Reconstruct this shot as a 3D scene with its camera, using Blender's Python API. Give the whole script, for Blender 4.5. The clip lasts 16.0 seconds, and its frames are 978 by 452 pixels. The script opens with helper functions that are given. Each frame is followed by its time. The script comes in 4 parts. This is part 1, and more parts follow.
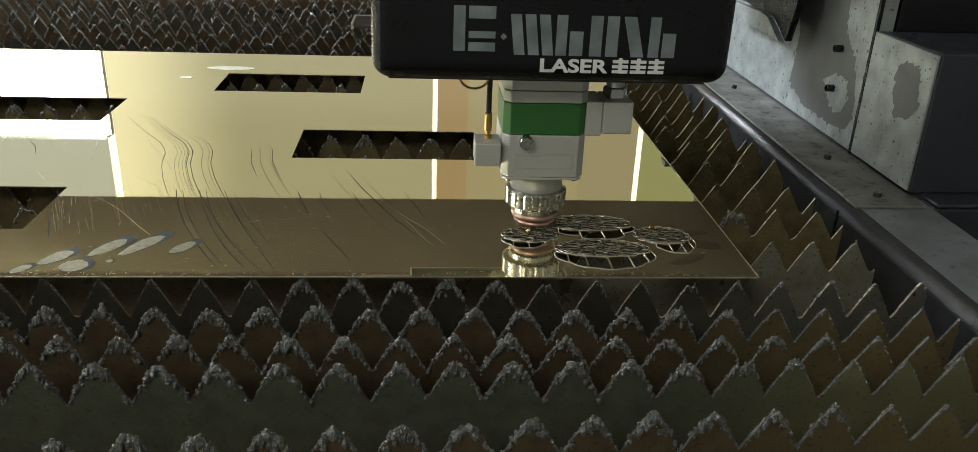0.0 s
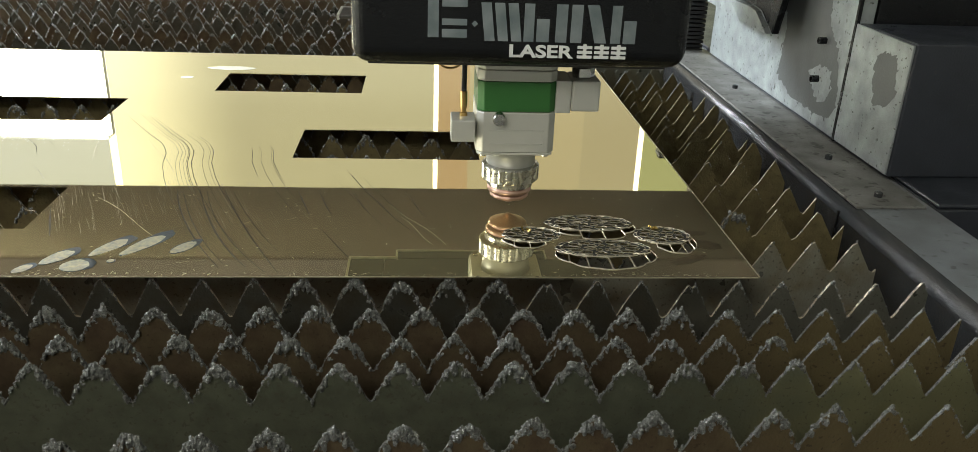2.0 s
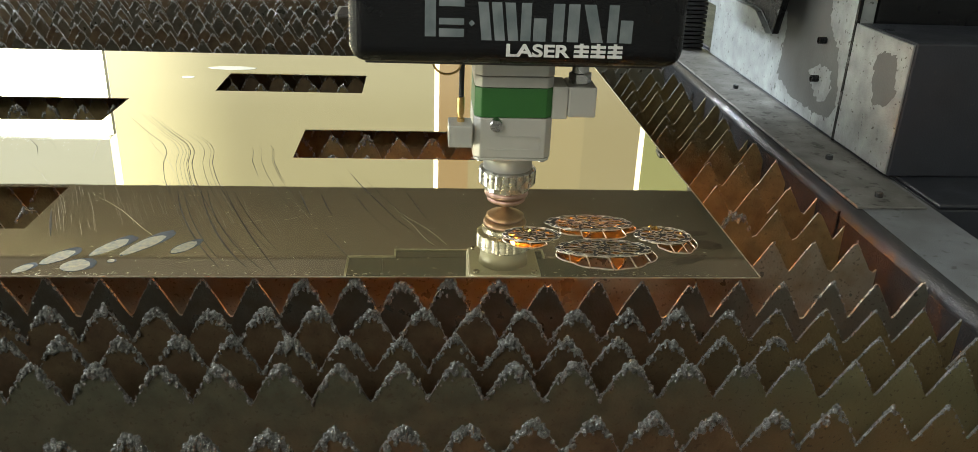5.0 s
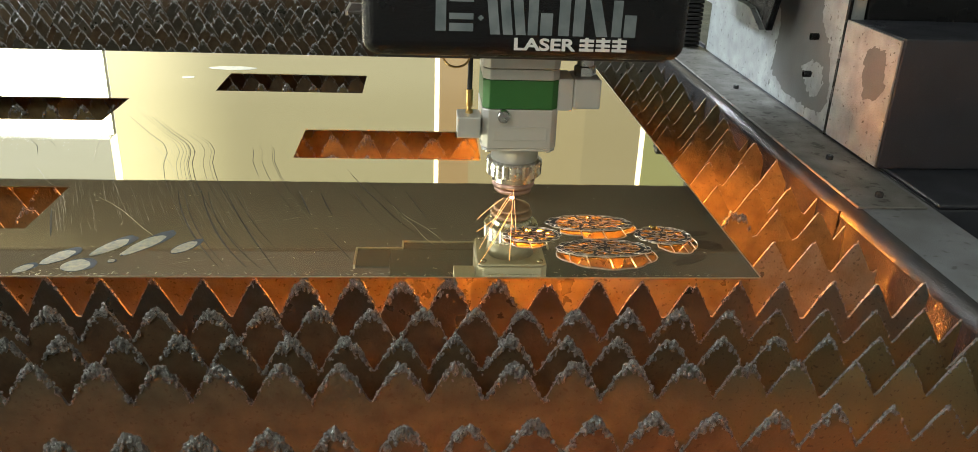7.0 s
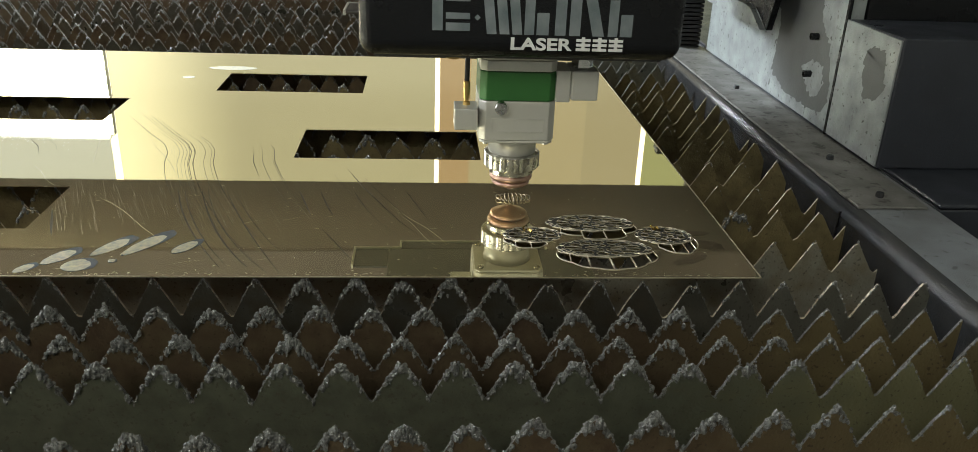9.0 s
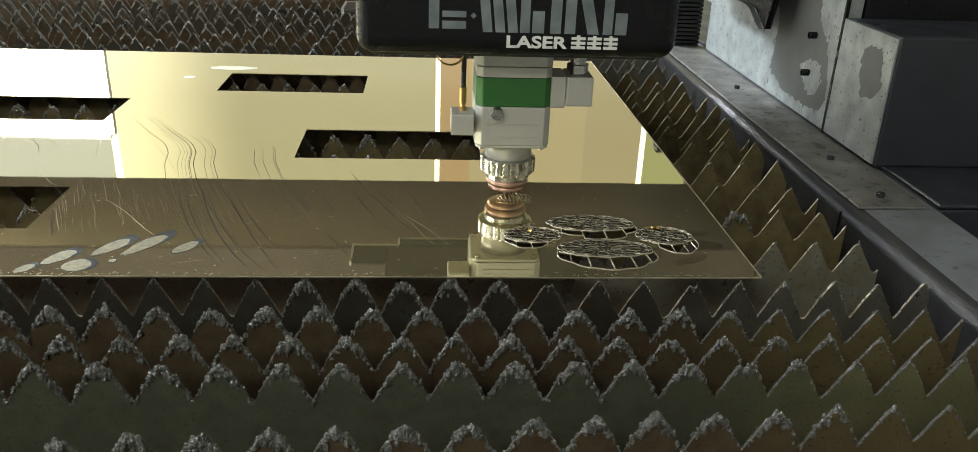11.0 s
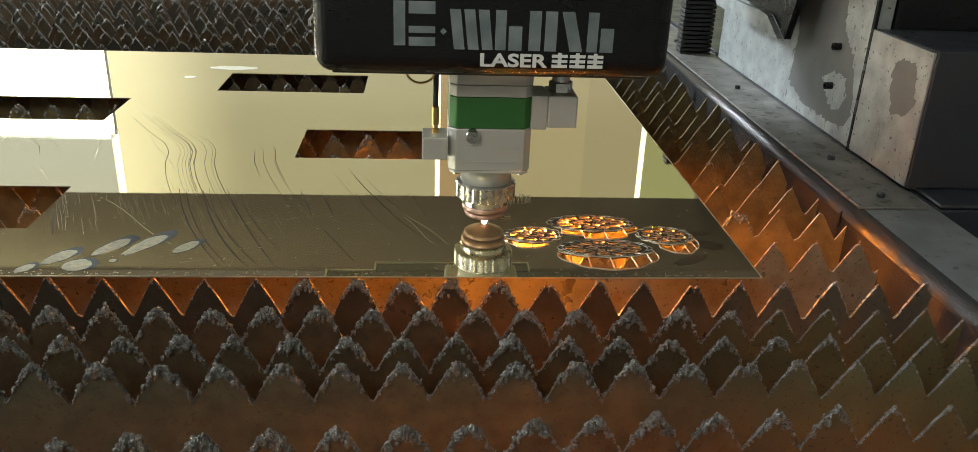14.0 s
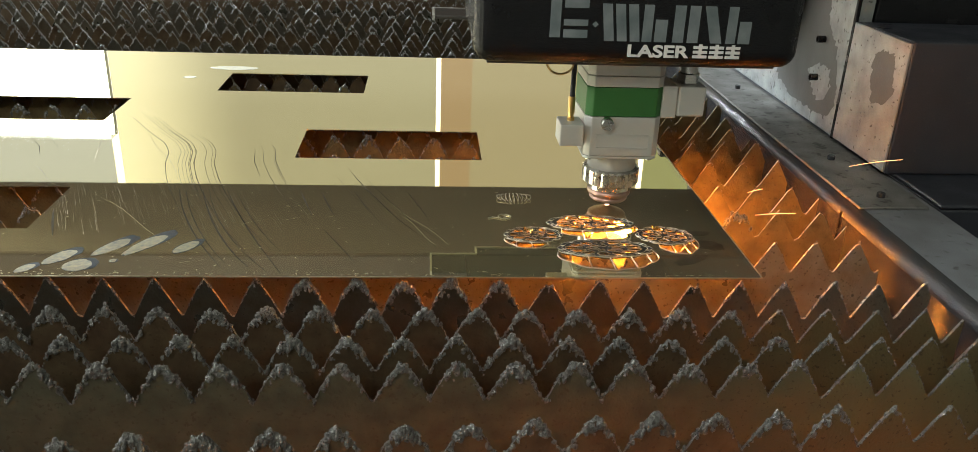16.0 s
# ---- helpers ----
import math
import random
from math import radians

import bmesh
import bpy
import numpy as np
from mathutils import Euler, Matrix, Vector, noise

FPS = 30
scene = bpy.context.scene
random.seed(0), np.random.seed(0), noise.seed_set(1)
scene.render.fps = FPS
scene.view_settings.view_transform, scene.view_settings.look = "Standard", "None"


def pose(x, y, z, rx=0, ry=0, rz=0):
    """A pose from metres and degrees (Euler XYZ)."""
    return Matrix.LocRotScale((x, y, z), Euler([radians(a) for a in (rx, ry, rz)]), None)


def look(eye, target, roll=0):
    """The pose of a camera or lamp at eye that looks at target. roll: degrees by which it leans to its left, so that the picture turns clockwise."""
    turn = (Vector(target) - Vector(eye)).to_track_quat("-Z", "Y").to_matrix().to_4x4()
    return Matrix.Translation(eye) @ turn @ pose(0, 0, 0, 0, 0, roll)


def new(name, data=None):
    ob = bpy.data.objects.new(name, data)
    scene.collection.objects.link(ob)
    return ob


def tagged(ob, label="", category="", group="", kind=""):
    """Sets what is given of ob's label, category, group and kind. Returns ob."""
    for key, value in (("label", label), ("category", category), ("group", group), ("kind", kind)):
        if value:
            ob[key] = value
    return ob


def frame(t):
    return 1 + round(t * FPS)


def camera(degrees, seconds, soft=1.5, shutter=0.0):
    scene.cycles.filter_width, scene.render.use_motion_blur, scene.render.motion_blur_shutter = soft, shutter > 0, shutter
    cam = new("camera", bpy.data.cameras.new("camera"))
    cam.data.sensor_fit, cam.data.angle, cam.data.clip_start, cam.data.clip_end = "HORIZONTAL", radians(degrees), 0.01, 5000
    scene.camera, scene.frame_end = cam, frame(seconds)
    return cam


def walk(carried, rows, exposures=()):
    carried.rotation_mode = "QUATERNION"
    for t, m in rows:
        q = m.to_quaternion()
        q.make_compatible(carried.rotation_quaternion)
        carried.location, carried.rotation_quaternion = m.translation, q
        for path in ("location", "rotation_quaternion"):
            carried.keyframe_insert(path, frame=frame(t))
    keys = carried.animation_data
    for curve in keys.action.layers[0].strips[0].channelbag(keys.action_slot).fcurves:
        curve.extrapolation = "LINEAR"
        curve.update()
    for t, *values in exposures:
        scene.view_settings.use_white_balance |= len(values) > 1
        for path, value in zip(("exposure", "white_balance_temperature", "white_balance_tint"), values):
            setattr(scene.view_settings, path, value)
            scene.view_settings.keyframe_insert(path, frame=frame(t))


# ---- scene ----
# The sheet's upper face is z = 0; the camera looks along +y over the cutting bed.
cam = camera(59.6, 16.0, soft=0.8)
EYE = Vector((0, 0, 0.3043))


def aim(turn):
    """The camera's pose, turned by a few hundredths of a degree to the left as its stand gives way."""
    yaw, dip = radians(4.854 - turn), radians(23.41)
    way = Vector((math.sin(yaw) * math.cos(dip), math.cos(yaw) * math.cos(dip), -math.sin(dip)))
    return look(EYE, EYE + way, 2.305)


walk(cam, [(0.0, aim(-0.06)), (2.0, aim(0.0)), (7.0, aim(0.06)), (12.0, aim(0.14)), (16.0, aim(0.16))],
     exposures=[(0.0, -0.48), (0.1, -0.3), (0.3, 0.05), (4.2, 0.05), (6.5, -0.05), (9.0, -0.1), (11.3, 0.0), (12.1, 0.02), (12.35, -0.33), (14.1, -0.3), (14.4, 0.0), (16.0, -0.18)])

# ---- light: a workshop by day, a bright lamp behind the machine, added fill lamps ----
world = bpy.data.worlds.new("world")
scene.world = world
world.use_nodes = True
world.node_tree.nodes["Background"].inputs["Color"].default_value = (0.75, 0.85, 1.0, 1)
world.node_tree.nodes["Background"].inputs["Strength"].default_value = 0.1


def area_lamp(name, m, w, h, energy, colour):
    data = bpy.data.lights.new(name, "AREA")
    data.shape, data.size, data.size_y, data.energy, data.color = "RECTANGLE", w, h, energy, colour
    ob = new(name, data)
    ob.matrix_world = m
    return ob


# front, west and back lamps are fill, added without a known source
FRONT_FILL = look((-0.85, -0.95, 1.42), (-0.15, 0.6, 0))
area_lamp("front_fill_light", FRONT_FILL, 1.0, 0.4, 21, (1.0, 0.97, 0.84))
area_lamp("west_fill_light", look((-3.95, 0.9, 1.25), (0.4, 1.0, 0.05)), 2.0, 1.1, 165, (0.93, 0.98, 1.0))
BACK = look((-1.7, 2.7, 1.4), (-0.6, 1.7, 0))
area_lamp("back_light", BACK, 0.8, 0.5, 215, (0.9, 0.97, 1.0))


# ---- materials ----
def material(name, base, rough=0.5, metal=0.0, vary=0.0, other=None, scale=40, bump=0.0, bump_scale=300, rough_vary=0.0, tone=0.0, specks=0.0, speck=(0.02, 0.018, 0.015), speck_scale=260, reach=0.62, rail_lit=None):
    m = bpy.data.materials.new(name)
    m.use_nodes = True
    n, l = m.node_tree.nodes, m.node_tree.links
    p = n["Principled BSDF"]
    p.inputs["Base Color"].default_value = (*base, 1)
    p.inputs["Roughness"].default_value = rough
    p.inputs["Metallic"].default_value = metal
    co = n.new("ShaderNodeTexCoord")
    if vary or rough_vary or tone:
        big = n.new("ShaderNodeTexNoise")
        big.inputs["Scale"].default_value, big.inputs["Detail"].default_value = scale, 8
        l.new(co.outputs["Object"], big.inputs["Vector"])
        ramp = n.new("ShaderNodeValToRGB")
        ramp.color_ramp.elements[0].position, ramp.color_ramp.elements[1].position = 0.5 - 0.22, 0.5 + 0.22
        l.new(big.outputs["Fac"], ramp.inputs["Fac"])
        mix = n.new("ShaderNodeMix")
        mix.data_type = "RGBA"
        o = other or tuple(c * (1 - vary) for c in base)
        mix.inputs["A"].default_value, mix.inputs["B"].default_value = (*base, 1), (*o, 1)
        l.new(ramp.outputs["Color"], mix.inputs["Factor"])
        last = mix.outputs["Result"]
        if tone:
            info = n.new("ShaderNodeObjectInfo")
            rng = n.new("ShaderNodeMapRange")
            rng.inputs["To Min"].default_value, rng.inputs["To Max"].default_value = 1 - tone, 1 + tone
            l.new(info.outputs["Random"], rng.inputs["Value"])
            mul = n.new("ShaderNodeMix")
            mul.data_type, mul.blend_type = "RGBA", "MULTIPLY"
            mul.inputs["Factor"].default_value = 1
            l.new(last, mul.inputs["A"])
            l.new(rng.outputs["Result"], mul.inputs["B"])
            last = mul.outputs["Result"]
        if rail_lit:
            # colour lightens towards the rail, painting in the stronger light there
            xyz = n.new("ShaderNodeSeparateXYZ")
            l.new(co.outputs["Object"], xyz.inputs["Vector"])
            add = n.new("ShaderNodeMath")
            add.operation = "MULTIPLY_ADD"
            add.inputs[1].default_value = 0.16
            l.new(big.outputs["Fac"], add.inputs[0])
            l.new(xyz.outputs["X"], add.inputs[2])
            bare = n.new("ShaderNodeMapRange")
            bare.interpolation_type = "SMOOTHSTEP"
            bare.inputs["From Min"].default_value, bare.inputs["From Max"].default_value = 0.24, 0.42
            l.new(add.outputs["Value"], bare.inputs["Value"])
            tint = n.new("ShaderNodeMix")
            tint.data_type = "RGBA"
            tint.inputs["B"].default_value = (*rail_lit, 1)
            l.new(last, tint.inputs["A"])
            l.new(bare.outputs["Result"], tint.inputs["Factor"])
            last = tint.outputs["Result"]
        if specks:
            sp = n.new("ShaderNodeTexNoise")
            sp.inputs["Scale"].default_value, sp.inputs["Detail"].default_value = speck_scale, 3
            l.new(co.outputs["Object"], sp.inputs["Vector"])
            cut = n.new("ShaderNodeMapRange")
            cut.inputs["From Min"].default_value, cut.inputs["From Max"].default_value = reach, reach + 0.05
            cut.inputs["To Max"].default_value = specks
            l.new(sp.outputs["Fac"], cut.inputs["Value"])
            dot = n.new("ShaderNodeMix")
            dot.data_type = "RGBA"
            dot.inputs["B"].default_value = (*speck, 1)
            l.new(last, dot.inputs["A"])
            l.new(cut.outputs["Result"], dot.inputs["Factor"])
            last = dot.outputs["Result"]
        l.new(last, p.inputs["Base Color"])
        if rough_vary:
            rr = n.new("ShaderNodeMapRange")
            rr.inputs["To Min"].default_value, rr.inputs["To Max"].default_value = rough - rough_vary, rough + rough_vary
            l.new(ramp.outputs["Color"], rr.inputs["Value"])
            l.new(rr.outputs["Result"], p.inputs["Roughness"])
    if bump:
        fine = n.new("ShaderNodeTexNoise")
        fine.inputs["Scale"].default_value, fine.inputs["Detail"].default_value = bump_scale, 4
        l.new(co.outputs["Object"], fine.inputs["Vector"])
        b = n.new("ShaderNodeBump")
        b.inputs["Strength"].default_value, b.inputs["Distance"].default_value = bump, 0.002
        l.new(fine.outputs["Fac"], b.inputs["Height"])
        l.new(b.outputs["Normal"], p.inputs["Normal"])
    return m


def glow(name, colour, strength):
    m = bpy.data.materials.new(name)
    m.use_nodes = True
    n, l = m.node_tree.nodes, m.node_tree.links
    n.remove(n["Principled BSDF"])
    e = n.new("ShaderNodeEmission")
    e.inputs["Color"].default_value, e.inputs["Strength"].default_value = (*colour, 1), strength
    l.new(e.outputs["Emission"], n["Material Output"].inputs["Surface"])
    return m


BRASS = material("brass_mirror", (0.86, 0.79, 0.52), 0.018, 0.935, 0.03, scale=9, rough_vary=0.010, bump=0.012, bump_scale=14, specks=0.5, speck=(0.6, 0.56, 0.42), speck_scale=420, reach=0.71)
BRASS_EDGE = material("brass_scrap", (0.85, 0.62, 0.22), 0.25, 1.0, 0.2, scale=300)
SMUDGE = material("smudge", (0.52, 0.46, 0.30), 0.5, 0.35, other=(0.24, 0.27, 0.25), vary=0.4, scale=230, bump=0.2, bump_scale=500)
BLUED = material("blued_stain", (0.035, 0.06, 0.085), 0.55, 0.2, other=(0.02, 0.022, 0.024), vary=0.5, scale=140, bump=0.3, bump_scale=600)
SCRATCH_DARK = material("scratch_dark", (0.06, 0.052, 0.038), 0.8, 0.0, 0.3, scale=60)
TINTED = material("heat_dulled", (0.10, 0.10, 0.095), 0.42, 0.9, other=(0.06, 0.068, 0.075), vary=0.4, scale=140, bump=0.04, bump_scale=700)
HEAT = material("heat_tint", (0.70, 0.62, 0.40), 0.10, 0.95, other=(0.55, 0.50, 0.36), vary=0.4, scale=90, rough_vary=0.08)
BURR = material("burr", (0.66, 0.60, 0.48), 0.36, 0.9, 0.4, scale=200)
HAZE = material("haze", (0.30, 0.28, 0.22), 0.35, 0.9, 0.3, scale=60)
CUT = material("cut_edge_glint", (0.72, 0.66, 0.48), 0.38, 0.8, 0.2, scale=80)
SCRATCH_LIGHT = material("scratch_light", (0.75, 0.7, 0.5), 0.45, 0.8, 0.2, scale=60)
OLIVE = material("olive_steel", (0.19, 0.205, 0.15), 0.42, 0.6, other=(0.11, 0.12, 0.085), vary=0.5, scale=48, bump=0.3, bump_scale=420, rough_vary=0.14, tone=0.15, specks=0.6, speck=(0.10, 0.09, 0.065), speck_scale=330, reach=0.62, rail_lit=(0.25, 0.245, 0.14))
BROWN = material("brown_steel", (0.15, 0.118, 0.071), 0.42, 0.55, other=(0.075, 0.05, 0.032), vary=0.5, scale=48, bump=0.3, bump_scale=420, rough_vary=0.14, tone=0.15, specks=0.6, speck=(0.07, 0.05, 0.035), speck_scale=300, reach=0.62, rail_lit=(0.195, 0.158, 0.082))
GREY_STEEL = material("grey_steel", (0.11, 0.112, 0.095), 0.36, 0.7, other=(0.075, 0.062, 0.042), vary=0.5, scale=48, bump=0.3, bump_scale=420, rough_vary=0.14, tone=0.15, specks=0.6, speck=(0.08, 0.07, 0.055), speck_scale=300, reach=0.62, rail_lit=(0.20, 0.20, 0.17))
BRIGHT_STEEL = material("bright_steel", (0.42, 0.42, 0.36), 0.36, 0.65, other=(0.30, 0.27, 0.19), vary=0.5, scale=48, bump=0.3, bump_scale=420, rough_vary=0.12, specks=0.6, speck=(0.10, 0.08, 0.06), speck_scale=300, reach=0.62)
OCHRE = material("ochre_steel", (0.25, 0.208, 0.105), 0.42, 0.55, other=(0.13, 0.104, 0.055), vary=0.5, scale=48, bump=0.3, bump_scale=420, rough_vary=0.14, tone=0.15, specks=0.6, speck=(0.10, 0.075, 0.045), speck_scale=300, reach=0.62)
# pale colour for tooth edges, painting in their highlight
EDGE = material("edge_highlight", (0.70, 0.65, 0.53), 0.4, 0.45, other=(0.40, 0.34, 0.25), vary=0.5, scale=160, bump=0.3, bump_scale=900, rough_vary=0.1)
STEELS = (OLIVE, BROWN, GREY_STEEL, BRIGHT_STEEL, OCHRE)
DROSS = material("dross", (0.33, 0.34, 0.33), 0.33, 0.65, other=(0.075, 0.073, 0.068), vary=0.5, scale=300, bump=0.8, bump_scale=1200, rough_vary=0.15)
BLACK = material("black_paint", (0.006, 0.0065, 0.008), 0.24, 0.0, 0.3, scale=30, bump=0.35, bump_scale=850, rough_vary=0.08)
BASE = material("dark_base", (0.04, 0.037, 0.035), 0.5, 0.0, 0.3, scale=8, bump=0.1, bump_scale=300)
BEAM = material("beam_paint", (0.118, 0.088, 0.082), 0.5, 0.0, 0.3, scale=8, bump=0.1, bump_scale=300)
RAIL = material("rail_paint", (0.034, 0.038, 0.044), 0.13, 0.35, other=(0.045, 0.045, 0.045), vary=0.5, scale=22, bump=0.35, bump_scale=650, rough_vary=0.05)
RAIL_DUST_LIT = material("dusty_lit_rail", (0.25, 0.272, 0.30), 0.36, 0.15, other=(0.14, 0.145, 0.15), vary=0.5, scale=18, bump=0.3, bump_scale=600, rough_vary=0.1, specks=0.6, speck=(0.03, 0.028, 0.026), speck_scale=120, reach=0.64)
RAIL_TOP = material("dusty_plate", (0.21, 0.208, 0.198), 0.5, 0.3, other=(0.13, 0.128, 0.122), vary=0.5, scale=26, bump=0.35, bump_scale=500, rough_vary=0.15, specks=0.7, speck=(0.025, 0.02, 0.018), speck_scale=90, reach=0.6)
RUST = material("rusty_steel", (0.26, 0.17, 0.10), 0.75, 0.2, other=(0.12, 0.08, 0.05), vary=0.5, scale=12, bump=0.4, bump_scale=200)
PANEL = material("grey_panel", (0.31, 0.34, 0.345), 0.46, 0.25, 0.45, scale=34, bump=0.35, bump_scale=420, rough_vary=0.15, specks=0.8, speck_scale=150, reach=0.635)
PRIMER = material("dark_primer", (0.095, 0.10, 0.10), 0.55, 0.1, 0.2, scale=30, bump=0.2, bump_scale=400)
ALU = material("anodised_aluminium", (0.50, 0.50, 0.465), 0.42, 0.35, 0.06, scale=60, bump=0.05, bump_scale=900)
MACHINE = material("machine_paint", (0.030, 0.034, 0.045), 0.36, 0.0, 0.3, scale=18, bump=0.25, bump_scale=500, rough_vary=0.1, specks=0.5, speck=(0.05, 0.05, 0.05), speck_scale=200, reach=0.66)
BLACK.node_tree.nodes["Principled BSDF"].inputs["Specular IOR Level"].default_value = 0.3
GREEN = material("green_band", (0.03, 0.14, 0.03), 0.45, 0.15, 0.1, scale=40)
CHROME = material("chrome", (0.56, 0.55, 0.52), 0.27, 1.0, 0.1, scale=80, rough_vary=0.05)
COPPER = material("copper_nozzle", (0.50, 0.33, 0.27), 0.42, 1.0, 0.2, scale=120, rough_vary=0.06)
GOLD = material("brass_fitting", (0.62, 0.42, 0.16), 0.28, 1.0, 0.1, scale=120)
RUBBER = material("black_rubber", (0.02, 0.02, 0.02), 0.55, 0.0, 0.2, scale=90)
MIRROR = material("silver_emblem", (0.36, 0.38, 0.40), 0.07, 1.0, other=(0.17, 0.21, 0.22), vary=0.5, scale=45, rough_vary=0.05, bump=0.25, bump_scale=45)
WHITE = material("white_print", (0.72, 0.73, 0.72), 0.5, 0.0, 0.05, scale=200)
WALL = material("workshop_wall", (0.55, 0.54, 0.48), 0.8, 0.0, 0.1, scale=3)
FLOOR = material("concrete", (0.10, 0.097, 0.09), 0.7, 0.0, 0.3, scale=5, bump=0.2, bump_scale=60)
MELTS = [glow("molten_metal", (1.0, 0.29, 0.035), s) for s in (420.0, 1400.0, 2100.0)]
HOT = glow("hot_spot", (1.0, 0.62, 0.70), 60.0)
SPARK = glow("spark", (1.0, 0.50, 0.20), 3.2)
LAMP = glow("lamp_tube", (1.0, 1.0, 0.93), 18.0)
STRIP = glow("daylight_gap", (1.0, 0.95, 0.8), 3.0)


# ---- mesh helpers ----
def part(name, bm, mat, parent=None, label="", smooth=False, kind=""):
    me = bpy.data.meshes.new(name)
    bm.normal_update()
    bm.to_mesh(me)
    bm.free()
    me.materials.append(mat)
    if smooth:
        me.shade_smooth()
    ob = new(name, me)
    if parent:
        ob.parent = parent
    return tagged(ob, label=label, kind=kind)


def thing(name, label, category, group="", kind=""):
    return tagged(new(name), label, category, group, kind)


def box(x0, x1, y0, y1, z0, z1, r=0.0, seg=2, bm=None):
    out = bm or bmesh.new()
    b = bmesh.new()
    bmesh.ops.create_cube(b, size=1)
    for v in b.verts:
        v.co = Vector(((x0 + x1) / 2 + v.co.x * (x1 - x0), (y0 + y1) / 2 + v.co.y * (y1 - y0), (z0 + z1) / 2 + v.co.z * (z1 - z0)))
    if r:
        bmesh.ops.bevel(b, geom=b.edges[:], offset=r, segments=seg, affect="EDGES", profile=0.5)
    if bm is None:
        out.free()
        return b
    me = bpy.data.meshes.new("t")
    b.to_mesh(me)
    b.free()
    out.from_mesh(me)
    bpy.data.meshes.remove(me)
    return out


def prism(points, axis, a, b, r=0.0):
    """A polygon in the plane across axis ('x', 'y' or 'z'), stretched from a to b."""
    bm = bmesh.new()
    put = {"x": lambda p, q: (q, p[0], p[1]), "y": lambda p, q: (p[0], q, p[1]), "z": lambda p, q: (p[0], p[1], q)}[axis]
    lo = [bm.verts.new(put(p, a)) for p in points]
    hi = [bm.verts.new(put(p, b)) for p in points]
    bm.faces.new(lo)
    bm.faces.new(hi[::-1])
    for i in range(len(points)):
        j = (i + 1) % len(points)
        bm.faces.new((lo[j], lo[i], hi[i], hi[j]))
    bmesh.ops.recalc_face_normals(bm, faces=bm.faces[:])
    if r:
        bmesh.ops.bevel(bm, geom=bm.edges[:], offset=r, segments=2, affect="EDGES", profile=0.5)
    return bm


def turned(profile, n=48, ribs=0, depth=0.0, centre=(0, 0)):
    """A lathe shape about z from (radius, height) pairs; ribs cut grooves into the radius."""
    bm = bmesh.new()
    rings = []
    for r, z, *groove in profile:
        ring = []
        for i in range(n):
            a = 2 * math.pi * i / n
            rr = r - (depth if ribs and groove and (i * ribs // n * n // ribs) == i else 0)
            ring.append(bm.verts.new((centre[0] + rr * math.cos(a), centre[1] + rr * math.sin(a), z)))
        rings.append(ring)
    for lo, hi in zip(rings, rings[1:]):
        for i in range(n):
            bm.faces.new((lo[i], lo[(i + 1) % n], hi[(i + 1) % n], hi[i]))
    bm.faces.new(rings[0][::-1])
    bm.faces.new(rings[-1])
    bmesh.ops.recalc_face_normals(bm, faces=bm.faces[:])
    return bm


def tube(points, r, n=10):
    bm = bmesh.new()
    pts = [Vector(p) for p in points]
    rings = []
    for i, p in enumerate(pts):
        d = (pts[min(i + 1, len(pts) - 1)] - pts[max(i - 1, 0)]).normalized()
        u = d.cross(Vector((0, 1, 0.01))).normalized()
        v = d.cross(u)
        rings.append([bm.verts.new(p + r * (math.cos(2 * math.pi * k / n) * u + math.sin(2 * math.pi * k / n) * v)) for k in range(n)])
    for lo, hi in zip(rings, rings[1:]):
        for i in range(n):
            bm.faces.new((lo[i], lo[(i + 1) % n], hi[(i + 1) % n], hi[i]))
    bm.faces.new(rings[0])
    bm.faces.new(rings[-1])
    bmesh.ops.recalc_face_normals(bm, faces=bm.faces[:])
    return bm


def outlined(name, loops, thick, mat, parent=None):
    """A flat plate from closed 2D loops: the first is its outline, the others are holes through it."""
    cu = bpy.data.curves.new(name, "CURVE")
    cu.dimensions, cu.fill_mode, cu.extrude = "2D", "BOTH", thick / 2
    for loop in loops:
        sp = cu.splines.new("POLY")
        sp.points.add(len(loop) - 1)
        for pt, (x, y) in zip(sp.points, loop):
            pt.co = (x, y, 0, 1)
        sp.use_cyclic_u = True
    tmp = bpy.data.objects.new(name, cu)
    scene.collection.objects.link(tmp)
    me = bpy.data.meshes.new_from_object(tmp.evaluated_get(bpy.context.evaluated_depsgraph_get()))
    bpy.data.objects.remove(tmp)
    me.materials.clear()
    me.materials.append(mat)
    ob = new(name, me)
    if parent:
        ob.parent = parent
    return ob


